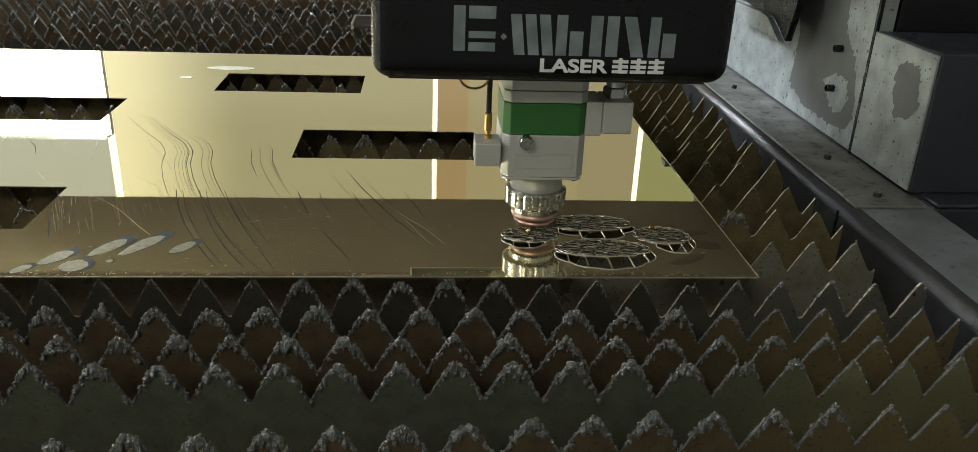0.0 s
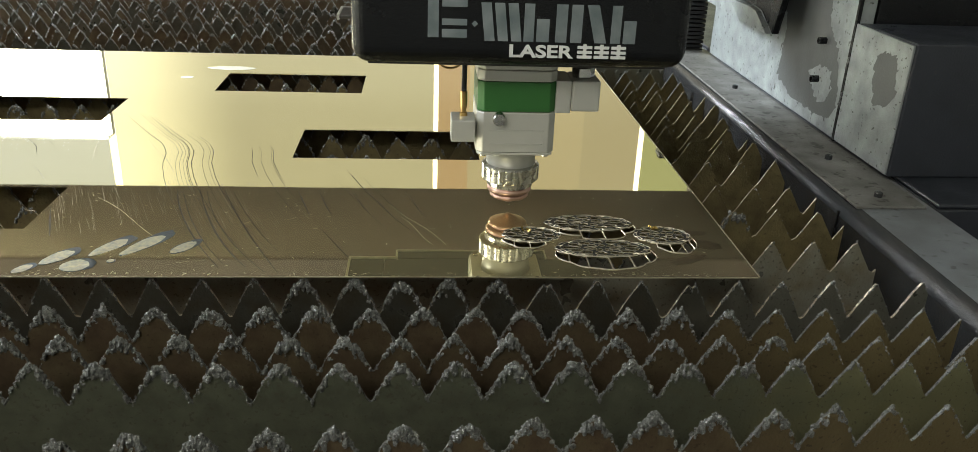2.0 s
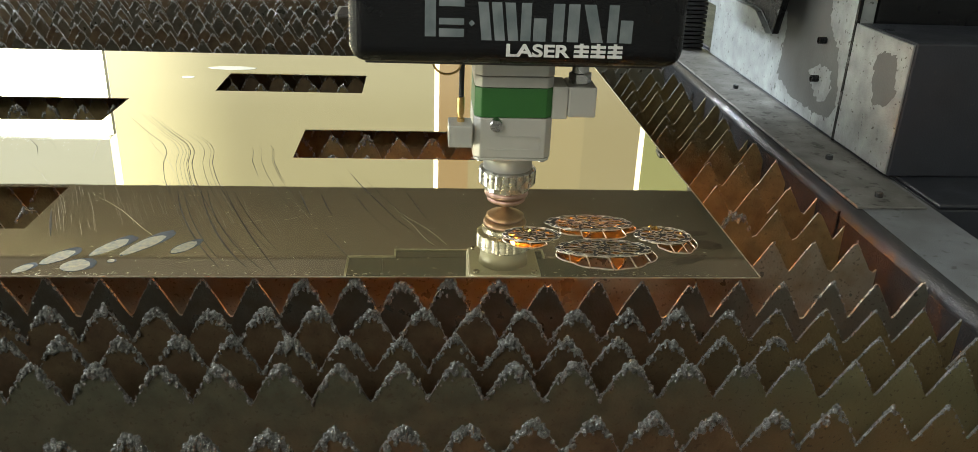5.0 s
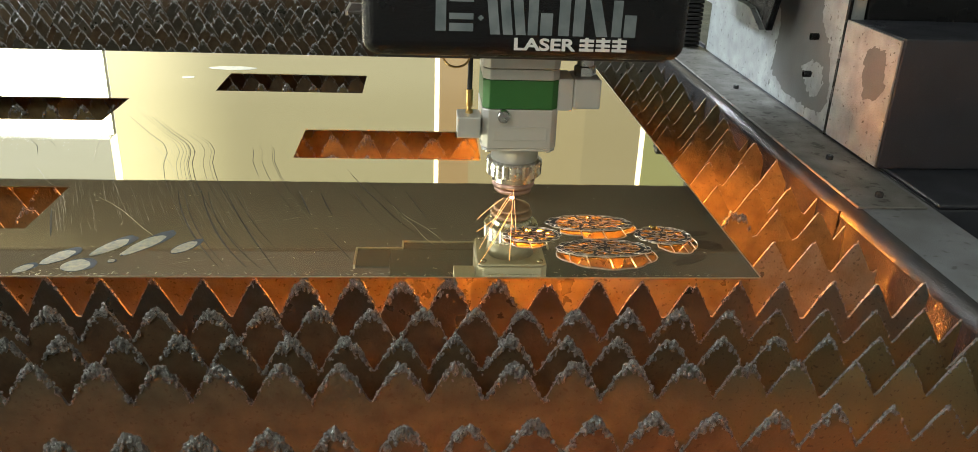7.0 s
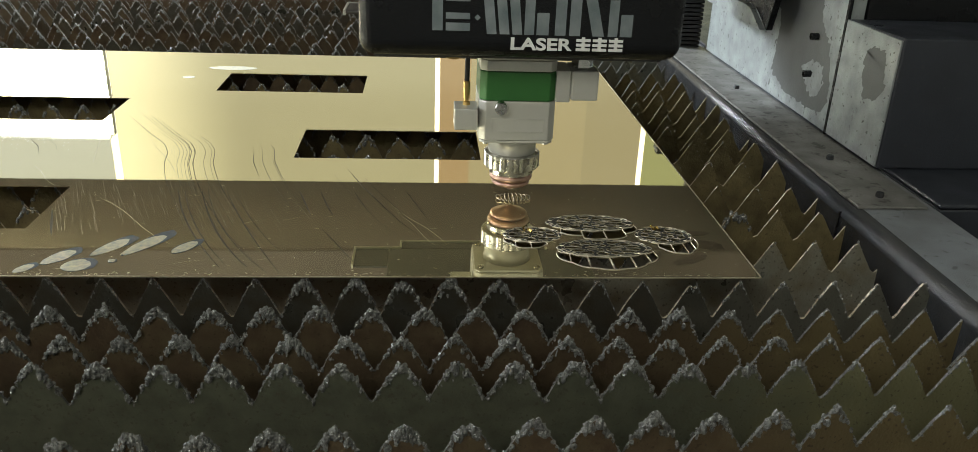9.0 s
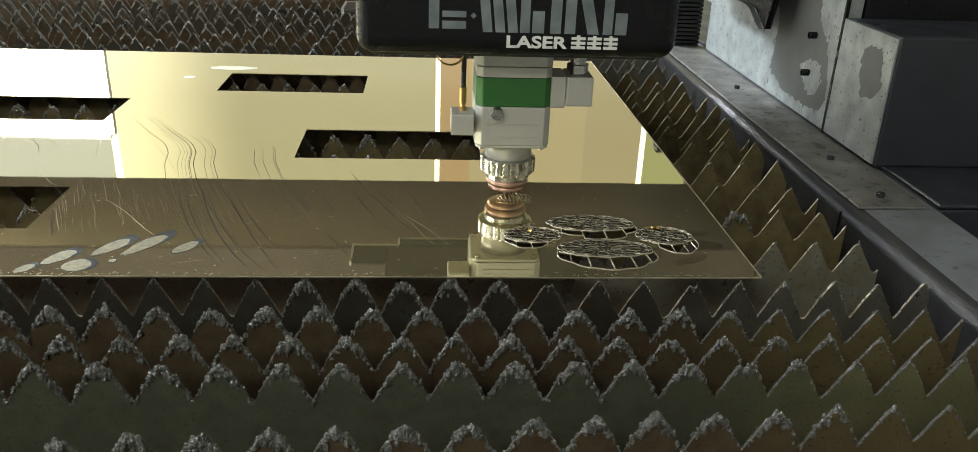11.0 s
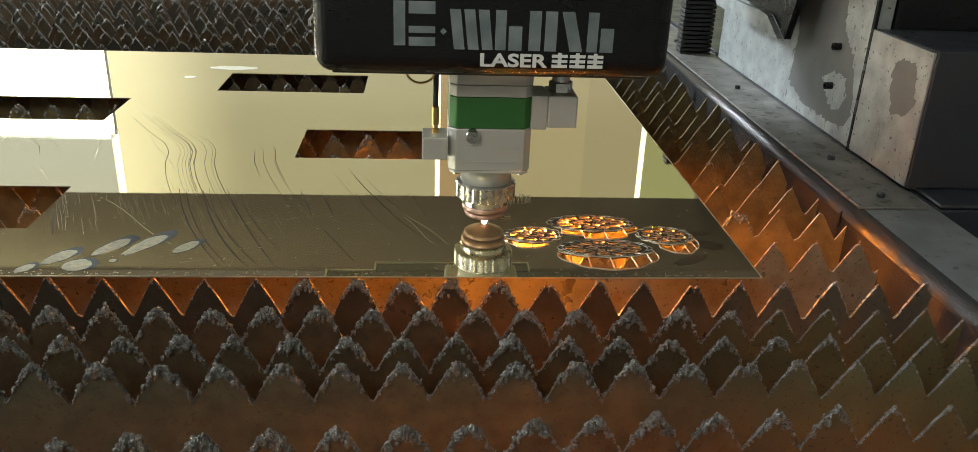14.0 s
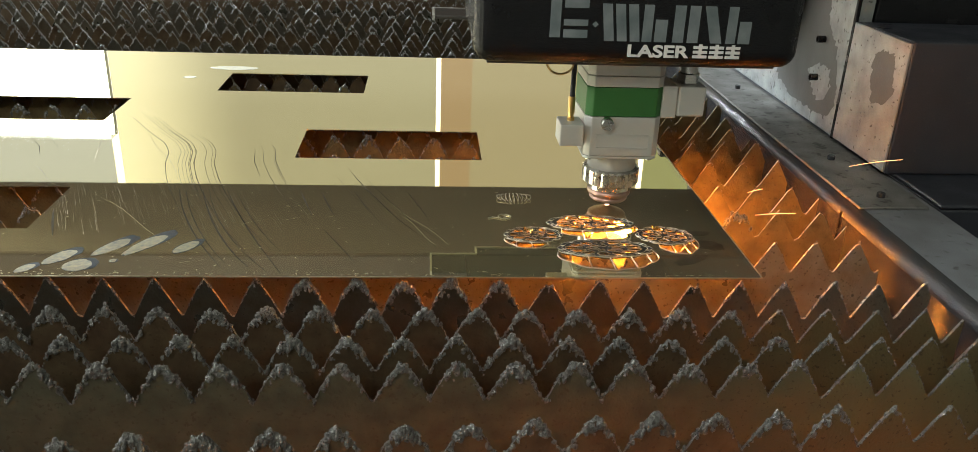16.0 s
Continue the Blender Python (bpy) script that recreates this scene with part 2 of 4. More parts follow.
# ---- the workshop ----
def room():
    def slab(name, *b, mat=WALL):
        part(name, box(*b), mat, kind="structure")
    slab("floor", -4.2, 4.2, -3.2, 3.9, -0.95, -0.85, mat=FLOOR)
    slab("ceiling", -4.2, 4.2, -3.2, 3.9, 2.6, 2.7)
    slab("wall_west", -4.2, -4.0, -3.2, 3.9, -0.85, 2.6)
    slab("wall_east", 4.0, 4.2, -3.2, 3.9, -0.85, 2.6)
    slab("wall_south", -4.0, 4.0, -3.2, -3.0, -0.85, 2.6)
    # unseen far wall: glowing panes between sill wall and lintel stand in for bright surroundings
    slab("wall_north", -4.0, 4.0, 3.6, 3.8, -0.85, 0.05)
    slab("lintel", -4.0, 4.0, 3.6, 3.8, 1.75, 2.6)
    panes = [(-4.0, -1.34, 0.8, (0.95, 1.0, 0.95)), (-1.32, 0.05, 0.64, (1.0, 0.955, 0.67)), (0.06, 0.20, 0.54, (1.0, 0.73, 0.43)),
             (0.20, 0.715, 0.54, (1.0, 0.885, 0.58)), (0.715, 0.97, 0.48, (1.0, 0.90, 0.60)), (0.985, 4.0, 0.46, (0.93, 0.98, 0.50))]
    for i, (a, b, s, c) in enumerate(panes):
        m = glow("glowing_pane", c, s)
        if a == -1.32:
            # emission rises towards the floodlight, imitating the bloom round it
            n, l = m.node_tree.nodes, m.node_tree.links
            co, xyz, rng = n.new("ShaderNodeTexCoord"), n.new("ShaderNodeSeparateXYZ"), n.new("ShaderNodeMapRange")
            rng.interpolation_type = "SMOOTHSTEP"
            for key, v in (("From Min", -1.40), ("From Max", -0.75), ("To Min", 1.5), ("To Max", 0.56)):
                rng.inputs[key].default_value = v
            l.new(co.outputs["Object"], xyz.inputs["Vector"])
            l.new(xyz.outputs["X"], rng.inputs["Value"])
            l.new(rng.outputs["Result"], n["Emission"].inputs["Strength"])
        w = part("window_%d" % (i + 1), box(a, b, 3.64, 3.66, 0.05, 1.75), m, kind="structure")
    for x, w in ((-1.33, 0.028), (0.055, 0.02), (0.977, 0.02)):
        ob = part("tube_lamp", box(x - w / 2, x + w / 2, 3.61, 3.63, 0.05, 1.75, 0.004), STRIP)
        tagged(ob, "slim upright white tube lamp, switched on", "lamp", "tube lamps between the windows")
    # glowing panel added behind the west fill light, out of view
    part("window_20", box(-4.004, -3.985, -0.1, 1.9, 0.7, 1.8), glow("glowing_pane", (0.93, 0.98, 1.0), 1.0), kind="structure")
    # housings added, unseen, round the front and back fill lamps
    for m, w, h in ((FRONT_FILL, 1.0, 0.4), (BACK, 0.8, 0.5)):
        lamp = thing("fill_lamp", "flat white fill lamp, added unseen, hung from the ceiling on a rod", "lamp", "work lamps")
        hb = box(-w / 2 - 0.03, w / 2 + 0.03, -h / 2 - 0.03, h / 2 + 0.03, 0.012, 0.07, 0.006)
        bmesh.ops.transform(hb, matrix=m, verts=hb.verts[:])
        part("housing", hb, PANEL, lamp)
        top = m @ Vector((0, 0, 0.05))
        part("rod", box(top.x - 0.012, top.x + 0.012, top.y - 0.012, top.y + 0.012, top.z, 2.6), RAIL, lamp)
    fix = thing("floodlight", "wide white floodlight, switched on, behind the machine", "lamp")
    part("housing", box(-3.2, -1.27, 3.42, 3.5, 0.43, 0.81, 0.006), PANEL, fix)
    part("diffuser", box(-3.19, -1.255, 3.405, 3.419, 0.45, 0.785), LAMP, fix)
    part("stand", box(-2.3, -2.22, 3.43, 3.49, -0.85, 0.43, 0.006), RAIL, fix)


# ---- the bed ----
# y at x = 0, slope, one tooth's x, pitch, how crusted, steel, depth of the gullets
ROWS = [(0.4148, 0.0504, -0.2044, 0.0385, 1.0, 1, 0.0285), (0.4821, 0.0023, -0.2480, 0.0389, 0.95, 0, 0.0300), (0.5146, -0.0037, -0.2431, 0.0382, 1.0, 1, 0.0285),
        (0.5548, -0.0066, -0.2673, 0.0383, 1.0, 1, 0.0285), (0.6022, -0.0075, -0.2869, 0.0387, 0.4, 2, 0.0335), (0.680, 0, 0.3542, 0.0400, 0.2, 3, 0.031), (0.751, 0, 0.3455, 0.0415, 0.3, 4, 0.031),
        (0.818, 0, 0.3460, 0.0400, 0.2, 4, 0.031), (0.900, 0, 0.3628, 0.0386, 0.25, 4, 0.031), (0.972, 0, 0.3623, 0.0391, 0.3, 4, 0.031), (1.029, 0, 0.3483, 0.0396, 0.3, 4, 0.031),
        (1.081, 0, 0.3600, 0.0395, 0.3, 4, 0.031), (1.147, 0, 0.3720, 0.0385, 0.3, 4, 0.031), (1.213, 0, 0.3830, 0.0385, 0.3, 4, 0.031)]
X_LEFT, X_RIGHT = -1.35, 0.417


def ball_shape(level):
    ball = bmesh.new()
    bmesh.ops.create_icosphere(ball, subdivisions=level, radius=1)
    ball.verts.index_update()
    out = [v.co.copy() for v in ball.verts], [tuple(v.index for v in f.verts) for f in ball.faces]
    ball.free()
    return out


BALL_FINE, BALL_COARSE = ball_shape(2), ball_shape(1)


def slat(y0, slope, phase, pitch, crust, steel, depth, row, rng, bed_thing):
    """One saw-toothed bed slat and the spatter that sticks to its teeth."""
    front = y0 < 0.62
    start = phase - pitch * math.ceil((phase - X_LEFT) / pitch)
    teeth = []
    x = start
    while x < X_RIGHT + pitch:
        right = max(0.0, min(1.0, (x - 0.18) / 0.16))
        wear = crust * (1 - 0.72 * right) * rng.uniform(0.7, 1.0)
        if row == 4:
            wear = 0.85 if -0.13 < x < 0.09 else 0.2 + 0.2 * rng.random()
        broken = rng.random() < (0.12 if row == 4 else 0.05) and x < 0.25
        if 4 < row < 14 and x < 0.2:
            wear = rng.uniform(0.5, 0.9)
        if row == 6 and 0.29 < x < 0.32:
            wear, broken = 1.0, True
        teeth.append((x + rng.uniform(-0.0016, 0.0016), wear, rng.uniform(-0.0025, 0.0), broken))
        x += pitch

    def top(xx):
        k = min(teeth, key=lambda t: abs(t[0] - xx))
        u = min(1.0, abs(xx - k[0]) / (pitch / 2))
        w = k[1]
        # straight flanks with a rounded gullet; worn teeth are blunt and their gullets clogged
        low = -0.004 - depth
        sharp = -0.002 + (low + 0.002) * min(u, 0.9 + 0.4 * (u - 0.9)) / 0.94
        blunt = -0.0035 + (low + 0.0035) * u ** 1.6
        z = (1 - w) * sharp + w * blunt + k[2] * (1 - u)
        if k[3]:
            z = min(z, -0.0085 - 0.0015 * math.sin(xx * 900))
        z = min(z, -0.001)
        return z + w * 0.0024 * noise.noise((xx * 420, y0 * 37, row)) - 0.0008 * abs(noise.noise((xx * 900, y0 * 11, row)))

    n = 20 if front else 10
    first = start - pitch / 2
    xs = [X_LEFT] + [first + k * pitch / n for k in range(1, int((X_RIGHT - first) / pitch * n) + 1)] + [X_RIGHT]
    xs = sorted(v for v in set(xs) if X_LEFT <= v <= X_RIGHT)
    t, base = (0.0012 if front else 0.0009), -0.088
    verts, faces = [], []
    for xx in xs:
        z, y = top(xx), y0 + slope * xx
        verts += [(xx, y - t, base), (xx, y - t, z), (xx, y + t, z), (xx, y + t, base)]
    for i in range(len(xs) - 1):
        a, b = 4 * i, 4 * i + 4
        for p in range(4):
            q = (p + 1) % 4
            faces.append((a + p, b + p, b + q, a + q))
    e = 4 * (len(xs) - 1)
    faces += [(0, 1, 2, 3), (e + 3, e + 2, e + 1, e)]
    me = bpy.data.meshes.new("slat")
    me.from_pydata(verts, [], faces)
    me.update()
    me.materials.append(STEELS[steel])
    me.materials.append(DROSS if crust > 0.5 else EDGE if 3 < row < 9 else STEELS[steel])
    me.polygons.foreach_set("material_index", [1 if i % 4 == 1 and i < len(faces) - 2 else 0 for i in range(len(faces))])
    holder = tagged(new("slat", me), "steel slat crusted with grey dross" if crust > 0.5 else "steel slat with sharp brownish teeth")
    holder.parent = bed_thing
    # spatter: lumps that cling to the edges of the teeth, thickest round the tips
    verts, faces = [], []
    cap = 0.004 if y0 < 0.58 else -0.0012
    for tx, wear, dz, cut in teeth:
        if not X_LEFT < tx < X_RIGHT - 0.004 or (front and tx < -0.48):
            continue
        count = int((14 + 120 * wear) if front else (8 + 50 * wear))
        for i in range(count):
            u = max(-1.0, min(1.0, rng.gauss(0, 0.32) if rng.random() < 0.55 else rng.uniform(-1, 1)))
            xx = tx + u * pitch / 2
            if xx > X_RIGHT:
                continue
            near = 1 - abs(u)
            z = top(xx) - abs(rng.gauss(0, 0.0027)) * (0.1 + wear) * (0.35 + near)
            r = rng.uniform(0.0006, 0.0019) * (0.4 + 0.6 * wear) * (0.8 + 0.35 * near) * (1.0 if front else 1.2)
            c = Vector((xx, y0 + slope * xx + rng.uniform(-1, 0.6) * 0.0026 * (0.4 + wear), z + 0.0005))
            s = Vector((rng.uniform(0.7, 1.2), rng.uniform(0.7, 1.2), rng.uniform(0.8, 2.1)))
            bv, bf = BALL_FINE if front and r > 0.0012 else BALL_COARSE
            o = len(verts)
            for v in bv:
                g = 1 + 0.55 * noise.noise(v * 2.3 + c * 900)
                verts.append((c.x + v.x * r * s.x * g, c.y + v.y * r * s.y * g, min(c.z + v.z * r * s.z * g, cap)))
            faces += [tuple(o + k for k in f) for f in bf]
    me = bpy.data.meshes.new("dross")
    me.from_pydata(verts, [], faces)
    me.update()
    me.materials.append(DROSS)
    ob = new("dross", me)
    ob.parent = holder
    tagged(ob, "grey lumpy spatter", kind="stuff")


def bed():
    rng = random.Random(7)
    rows = list(ROWS)
    y = 1.272
    while y < 2.35:
        rows.append((y, 0, rng.uniform(0, 0.0383), 0.0383, 0.6, rng.choice((1, 2, 2)), 0.031))
        y += 0.058
    bin_ = thing("cutting_bed", "cutting bed of saw-toothed steel slats over a rusty tray", "cutting bed")
    for i, row in enumerate(rows):
        slat(*row, i, rng, bin_)
    part("bottom", box(-1.4, 0.428, 0.33, 2.45, -0.34, -0.33), RUST, bin_)
    part("front_wall", box(-1.4, 0.428, 0.32, 0.33, -0.34, -0.05), RUST, bin_)
    part("back_wall", box(-1.4, 0.428, 2.45, 2.46, -0.34, -0.03), RUST, bin_)
    part("side_wall", box(-1.41, -1.4, 0.32, 2.46, -0.34, -0.03), RUST, bin_)
    for x in (-1.38, 0.40):
        for y in (0.36, 2.40):
            part("leg", box(x - 0.02, x + 0.02, y - 0.02, y + 0.02, -0.85, -0.341, 0.003), RAIL, bin_)
    part("ledge", box(0.405, 0.4275, 0.33, 2.45, -0.10, -0.0885), RUST, bin_)
    part("ledge", box(-1.399, -1.33, 0.33, 2.45, -0.10, -0.0885), RUST, bin_)
    # closed unseen box below, added to shut in the glow of idle melt
    dr = thing("idle_glow_box", "closed rusty steel box added unseen under the tray to hide idle glow", "drawer")
    part("shell", box(-0.75, 0.37, 0.31, 1.6, -0.85, -0.345), RUST, dr)


def side_rail():
    rail = thing("side_rail", "black painted steel side rail with a rounded edge", "machine rail")
    prof = [(0.43, -0.34), (0.43, -0.025)]
    for i in range(11):
        a = math.pi - i * math.pi / 20
        prof.append((0.444 + 0.014 * math.cos(a), -0.024 + 0.014 * math.sin(a)))
    prof += [(0.521, -0.010), (0.524, -0.013), (0.524, -0.34)]
    body = part("profile", prism(prof, "y", 0.2, 2.46), RAIL, rail, smooth=False)
    # dusty flat top, painted paler for light from above; rounded edge rubbed bare
    body.data.materials.append(RAIL_DUST_LIT)
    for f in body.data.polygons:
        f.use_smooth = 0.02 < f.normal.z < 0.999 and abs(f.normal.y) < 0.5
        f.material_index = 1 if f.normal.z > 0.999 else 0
    part("seam", box(0.4285, 0.431, 0.788, 0.7905, -0.3, -0.019), BLACK, rail)
    plate = part("cover_plate", box(0.438, 0.512, 0.772, 2.4, -0.0098, -0.0068, 0.0008), RAIL_TOP, rail, "dusty flat cover plate")
    for y in (0.80, 0.92, 1.25, 1.6):
        bolt = part("bolt", turned([(0.0042, -0.0068), (0.0042, -0.0025), (0.0036, -0.0018)], 12, centre=(0.474, y)), RAIL, rail, "dark bolt head")
    part("outer_ledge", box(0.5245, 1.5, 0.774, 2.4, -0.05, -0.0097, 0.003), MACHINE, rail)
    part("guard_plate", box(0.5245, 1.5, 0.772, 2.4, -0.0094, -0.0045, 0.0022), MACHINE, rail, "black guard plate")
    far = thing("side_rail", "black painted steel side rail on the far flank of the bed", "machine rail")
    part("profile", box(-1.56, -1.412, 0.2, 2.46, -0.85, -0.03, 0.006), RAIL, far)
    cab = thing("machine_cabinet", "black machine side cabinet below the rail", "cabinet")
    part("body", box(0.526, 1.5, 0.2, 2.46, -0.85, -0.055), MACHINE, cab)


# ---- the sheet with its cut-outs ----
def ellipse(cx, cy, rx, ry, n=24, wob=0.0, turn=0.0):
    out = []
    for i in range(n):
        a = 2 * math.pi * i / n
        r = 1 + wob * math.sin(7 * a + cx * 90)
        x, y = rx * r * math.cos(a), ry * r * math.sin(a)
        out.append((cx + x * math.cos(turn) - y * math.sin(turn), cy + x * math.sin(turn) + y * math.cos(turn)))
    return out


# centre, half widths, how deep the open cells reach, their angles and number
MEDALLIONS = [(0.1505, 0.7090, 0.0385, 0.0172, 0.0190, 200, 340, 5), (0.1540, 0.6545, 0.0395, 0.0168, 0.0225, 198, 345, 6),
              (0.2125, 0.6820, 0.0245, 0.0178, 0.0190, 250, 345, 4), (0.0955, 0.6820, 0.0250, 0.0158, 0.0110, 205, 292, 3)]


def inside(p, loop):
    """Whether p lies in the closed loop."""
    odd = False
    for (x0, y0), (x1, y1) in zip(loop, loop[1:] + loop[:1]):
        if (y0 > p[1]) != (y1 > p[1]) and p[0] < x0 + (p[1] - y0) * (x1 - x0) / (y1 - y0):
            odd = not odd
    return odd


def medallion_holes(rng):
    holes = []
    discs = [ellipse(cx, cy, rx * 1.09, ry * 1.09, 40) for cx, cy, rx, ry, *_ in MEDALLIONS]

    def clash(loop, own):
        rest = [d for i, d in enumerate(discs) if i != own] + [h for h in holes if len(h) == 12]
        return any(inside(p, d) for d in rest for p in loop) or any(inside(p, loop) for d in rest for p in d)
    for own, (cx, cy, rx, ry, drop, a0, a1, cells) in enumerate(MEDALLIONS):
        def rim(a, k=1.0):
            s = k * (1 + 0.07 * abs(math.cos(6 * a)))
            return cx + rx * s * math.cos(a), cy + ry * s * math.sin(a)

        def leaf(a, w, k0, k1, tip=0.35):
            """A pierced leaf between two radii, broad in the middle."""
            km = k0 + (k1 - k0) * rng.uniform(0.45, 0.7)
            return [rim(a - w * 0.45, k0), rim(a + w * 0.45, k0), rim(a + w, km), rim(a + w * tip, k1), rim(a - w * tip, k1), rim(a - w, km)]
        # open cells on the near side, between thin bars
        for i in range(cells):
            b0 = radians(a0 + (a1 - a0) * (i + 0.035) / cells)
            b1 = radians(a0 + (a1 - a0) * (i + 0.965) / cells)
            up = [rim(b0 + (b1 - b0) * j / 5, 1.06) for j in range(6)]
            for short in (1.0, 0.85, 0.7, 0.55, 0.4):
                dn = [(x, y - short * drop * (0.35 + 0.6 * math.sin(math.pi * (i + j / 5) / cells))) for j, (x, y) in enumerate(rim(b0 + (b1 - b0) * j / 5, 1.10) for j in range(6))]
                if not clash(up + dn[::-1], own):
                    holes.append(up + dn[::-1])
                    break
        # slots inside the scalloped rim
        for i in range(12):
            b0, b1 = radians(30 * i - 12), radians(30 * i + 12)
            up = [rim(b0 + (b1 - b0) * j / 4, 0.965) for j in range(5)]
            holes.append(up + [rim(b0 + (b1 - b0) * j / 4, 0.885) for j in range(4, -1, -1)])
        # the pierced rosette: two wreaths of leaves round a small star
        n = 13 if rx > 0.03 else 9
        for i in range(n):
            a, w = 2 * math.pi * (i + 0.5) / n, 0.43 * 2 * math.pi / n
            holes.append(leaf(a, w, 0.47 + rng.uniform(-0.02, 0.04), 0.84 + rng.uniform(-0.08, 0.0), rng.uniform(0.3, 0.8)))
        inner = 9 if rx > 0.03 else 7
        for i in range(inner):
            a, w = 2 * math.pi * (i + 0.3) / inner, 0.38 * 2 * math.pi / inner
            holes.append(leaf(a, w, 0.16, 0.42 + rng.uniform(-0.05, 0.02)))
    return holes


def sheet():
    rng = random.Random(3)
    sh = thing("brass_sheet", "mirror-polished brass sheet with cut-outs lying on the slats", "metal sheet")
    holes = [[(-0.281, 1.1535), (-0.0845, 1.1535), (-0.0845, 1.2545), (-0.281, 1.2545)],
             [(-0.1395, 0.8805), (0.0615, 0.8805), (0.0615, 0.983), (-0.1395, 0.983)],
             [(-0.581, 1.006), (-0.380, 1.006), (-0.380, 1.107), (-0.581, 1.107)],
             [(-0.538, 0.688), (-0.337, 0.688), (-0.337, 0.788), (-0.538, 0.788)]]
    outline = [(-1.25, 0.6), (0.2715, 0.6), (0.2715, 1.385), (-1.25, 1.385)]
    cuts = medallion_holes(rng)
    plate = outlined("plate", [outline] + holes + cuts, 0.001, BRASS, sh)
    bm = bmesh.new()
    for loop in cuts:
        mx, my = sum(p[0] for p in loop) / len(loop), sum(p[1] for p in loop) / len(loop)
        ring = []
        for x, y in loop:
            d = Vector((x - mx, y - my)).normalized() * {12: 0.0011, 10: 0.0007}.get(len(loop), 0.0003)
            d.y *= 1.5
            ring.append((bm.verts.new((x, y, 0.00005)), bm.verts.new((x + d.x * 0.5, y + d.y * 0.5, 0.0007)), bm.verts.new((x + d.x, y + d.y, 0.00005))))
        for a, b in zip(ring, ring[1:] + ring[:1]):
            for i in (0, 1):
                bm.faces.new((a[i], a[i + 1], b[i + 1], b[i]))
    for cx, cy, rx, ry, *_ in MEDALLIONS:
        inner = [h for h in cuts if all(((x - cx) / rx) ** 2 + ((y - cy) / ry) ** 2 < 1.02 for x, y in h)]
        rimline = []
        for i in range(64):
            a = 2 * math.pi * i / 64
            k = 0.99 * (1 + 0.07 * abs(math.cos(6 * a)))
            rimline.append((cx + rx * k * math.cos(a), cy + ry * k * math.sin(a)))
        face = outlined("tinted_face", [rimline] + inner, 0.0002, TINTED, sh)
        face.location.z = 0.0002
        tagged(face, "heat-dulled grey pierced rosette")
    part("burr", bm, BURR, sh, "rough pale burr along the cuts", kind="stuff")
    plate.location.z = -0.0005
    def smear(x, y, rx, ry, turn, taper, k):
        out = []
        for i in range(72):
            a = 2 * math.pi * i / 72
            g = 1 + 0.10 * noise.noise((math.cos(a) * 2, math.sin(a) * 2, k * 3.7)) + 0.05 * noise.noise((math.cos(a) * 9, math.sin(a) * 9, k * 3.7))
            u, v = rx * g * math.cos(a), ry * g * math.sin(a) * (1 + taper * math.cos(a))
            out.append((x + u * math.cos(turn) - v * math.sin(turn), y + u * math.sin(turn) + v * math.cos(turn)))
        return out
    for k, (x, y, rx, ry, turn, taper) in enumerate(((-0.287, 0.6345, 0.0185, 0.0080, 1.02, 0.25), (-0.268, 0.6185, 0.0135, 0.0115, 0.60, 0.1), (-0.253, 0.6545, 0.0235, 0.0078, 1.02, 0.35),
                                                      (-0.227, 0.6600, 0.0290, 0.0082, 1.03, 0.40), (-0.194, 0.6545, 0.0165, 0.0068, 1.0, -0.1), (-0.306, 0.6130, 0.0105, 0.0055, 1.0, 0.2),
                                                      (-0.245, 0.6260, 0.0035, 0.0035, 0, 0))):
        bm = bmesh.new()
        bm.faces.new([bm.verts.new((px, py, 0.00015)) for px, py in smear(x, y, rx, ry, turn, taper, k)])
        part("smudge", bm, BLUED, sh, "dark blue heat stain")
        c = 0.17 * rx
        bm = bmesh.new()
        bm.faces.new([bm.verts.new((px, py, 0.00028)) for px, py in smear(x - c * math.cos(turn), y - c * math.sin(turn), rx * 0.80, ry * 0.88, turn, taper * 0.5, k + 9)])
        part("smudge", bm, SMUDGE, sh, "pale worn smudge")
    for x, y, rx, ry in ((-0.285, 1.285, 0.035, 0.012), (-0.335, 1.225, 0.009, 0.007)):
        bm = bmesh.new()
        bm.faces.new([bm.verts.new((px, py, 0.00015)) for px, py in ellipse(x, y, rx, ry, 72, 0.03)])
        part("smudge", bm, SMUDGE, sh, "pale smudge")

    def scratch(pts, w, mat):
        bm = bmesh.new()
        prev = None
        for i, (x, y) in enumerate(pts):
            ww = w * (0.3 + math.sin(math.pi * (i + 0.5) / len(pts)))
            cur = (bm.verts.new((x - ww / 2, y, 0.0001)), bm.verts.new((x + ww / 2, y, 0.0001)))
            if prev:
                bm.faces.new((prev[0], prev[1], cur[1], cur[0]))
            prev = cur
        part("scratch", bm, mat, sh)

    for x, y, rx, ry, turn in ((0.243, 0.687, 0.013, 0.005, 0.1), (0.2475, 0.662, 0.013, 0.009, -0.4), (0.223, 0.632, 0.018, 0.006, 0.5)):
        bm = bmesh.new()
        bm.faces.new([bm.verts.new((px, py, 0.00012)) for px, py in ellipse(x, y, rx, ry, 28, 0.1, turn)])
        part("heat_tint", bm, HEAT, sh, "dull bronze heat tint")
    # fine dust and nicks, thickest along the near edge
    bm = bmesh.new()
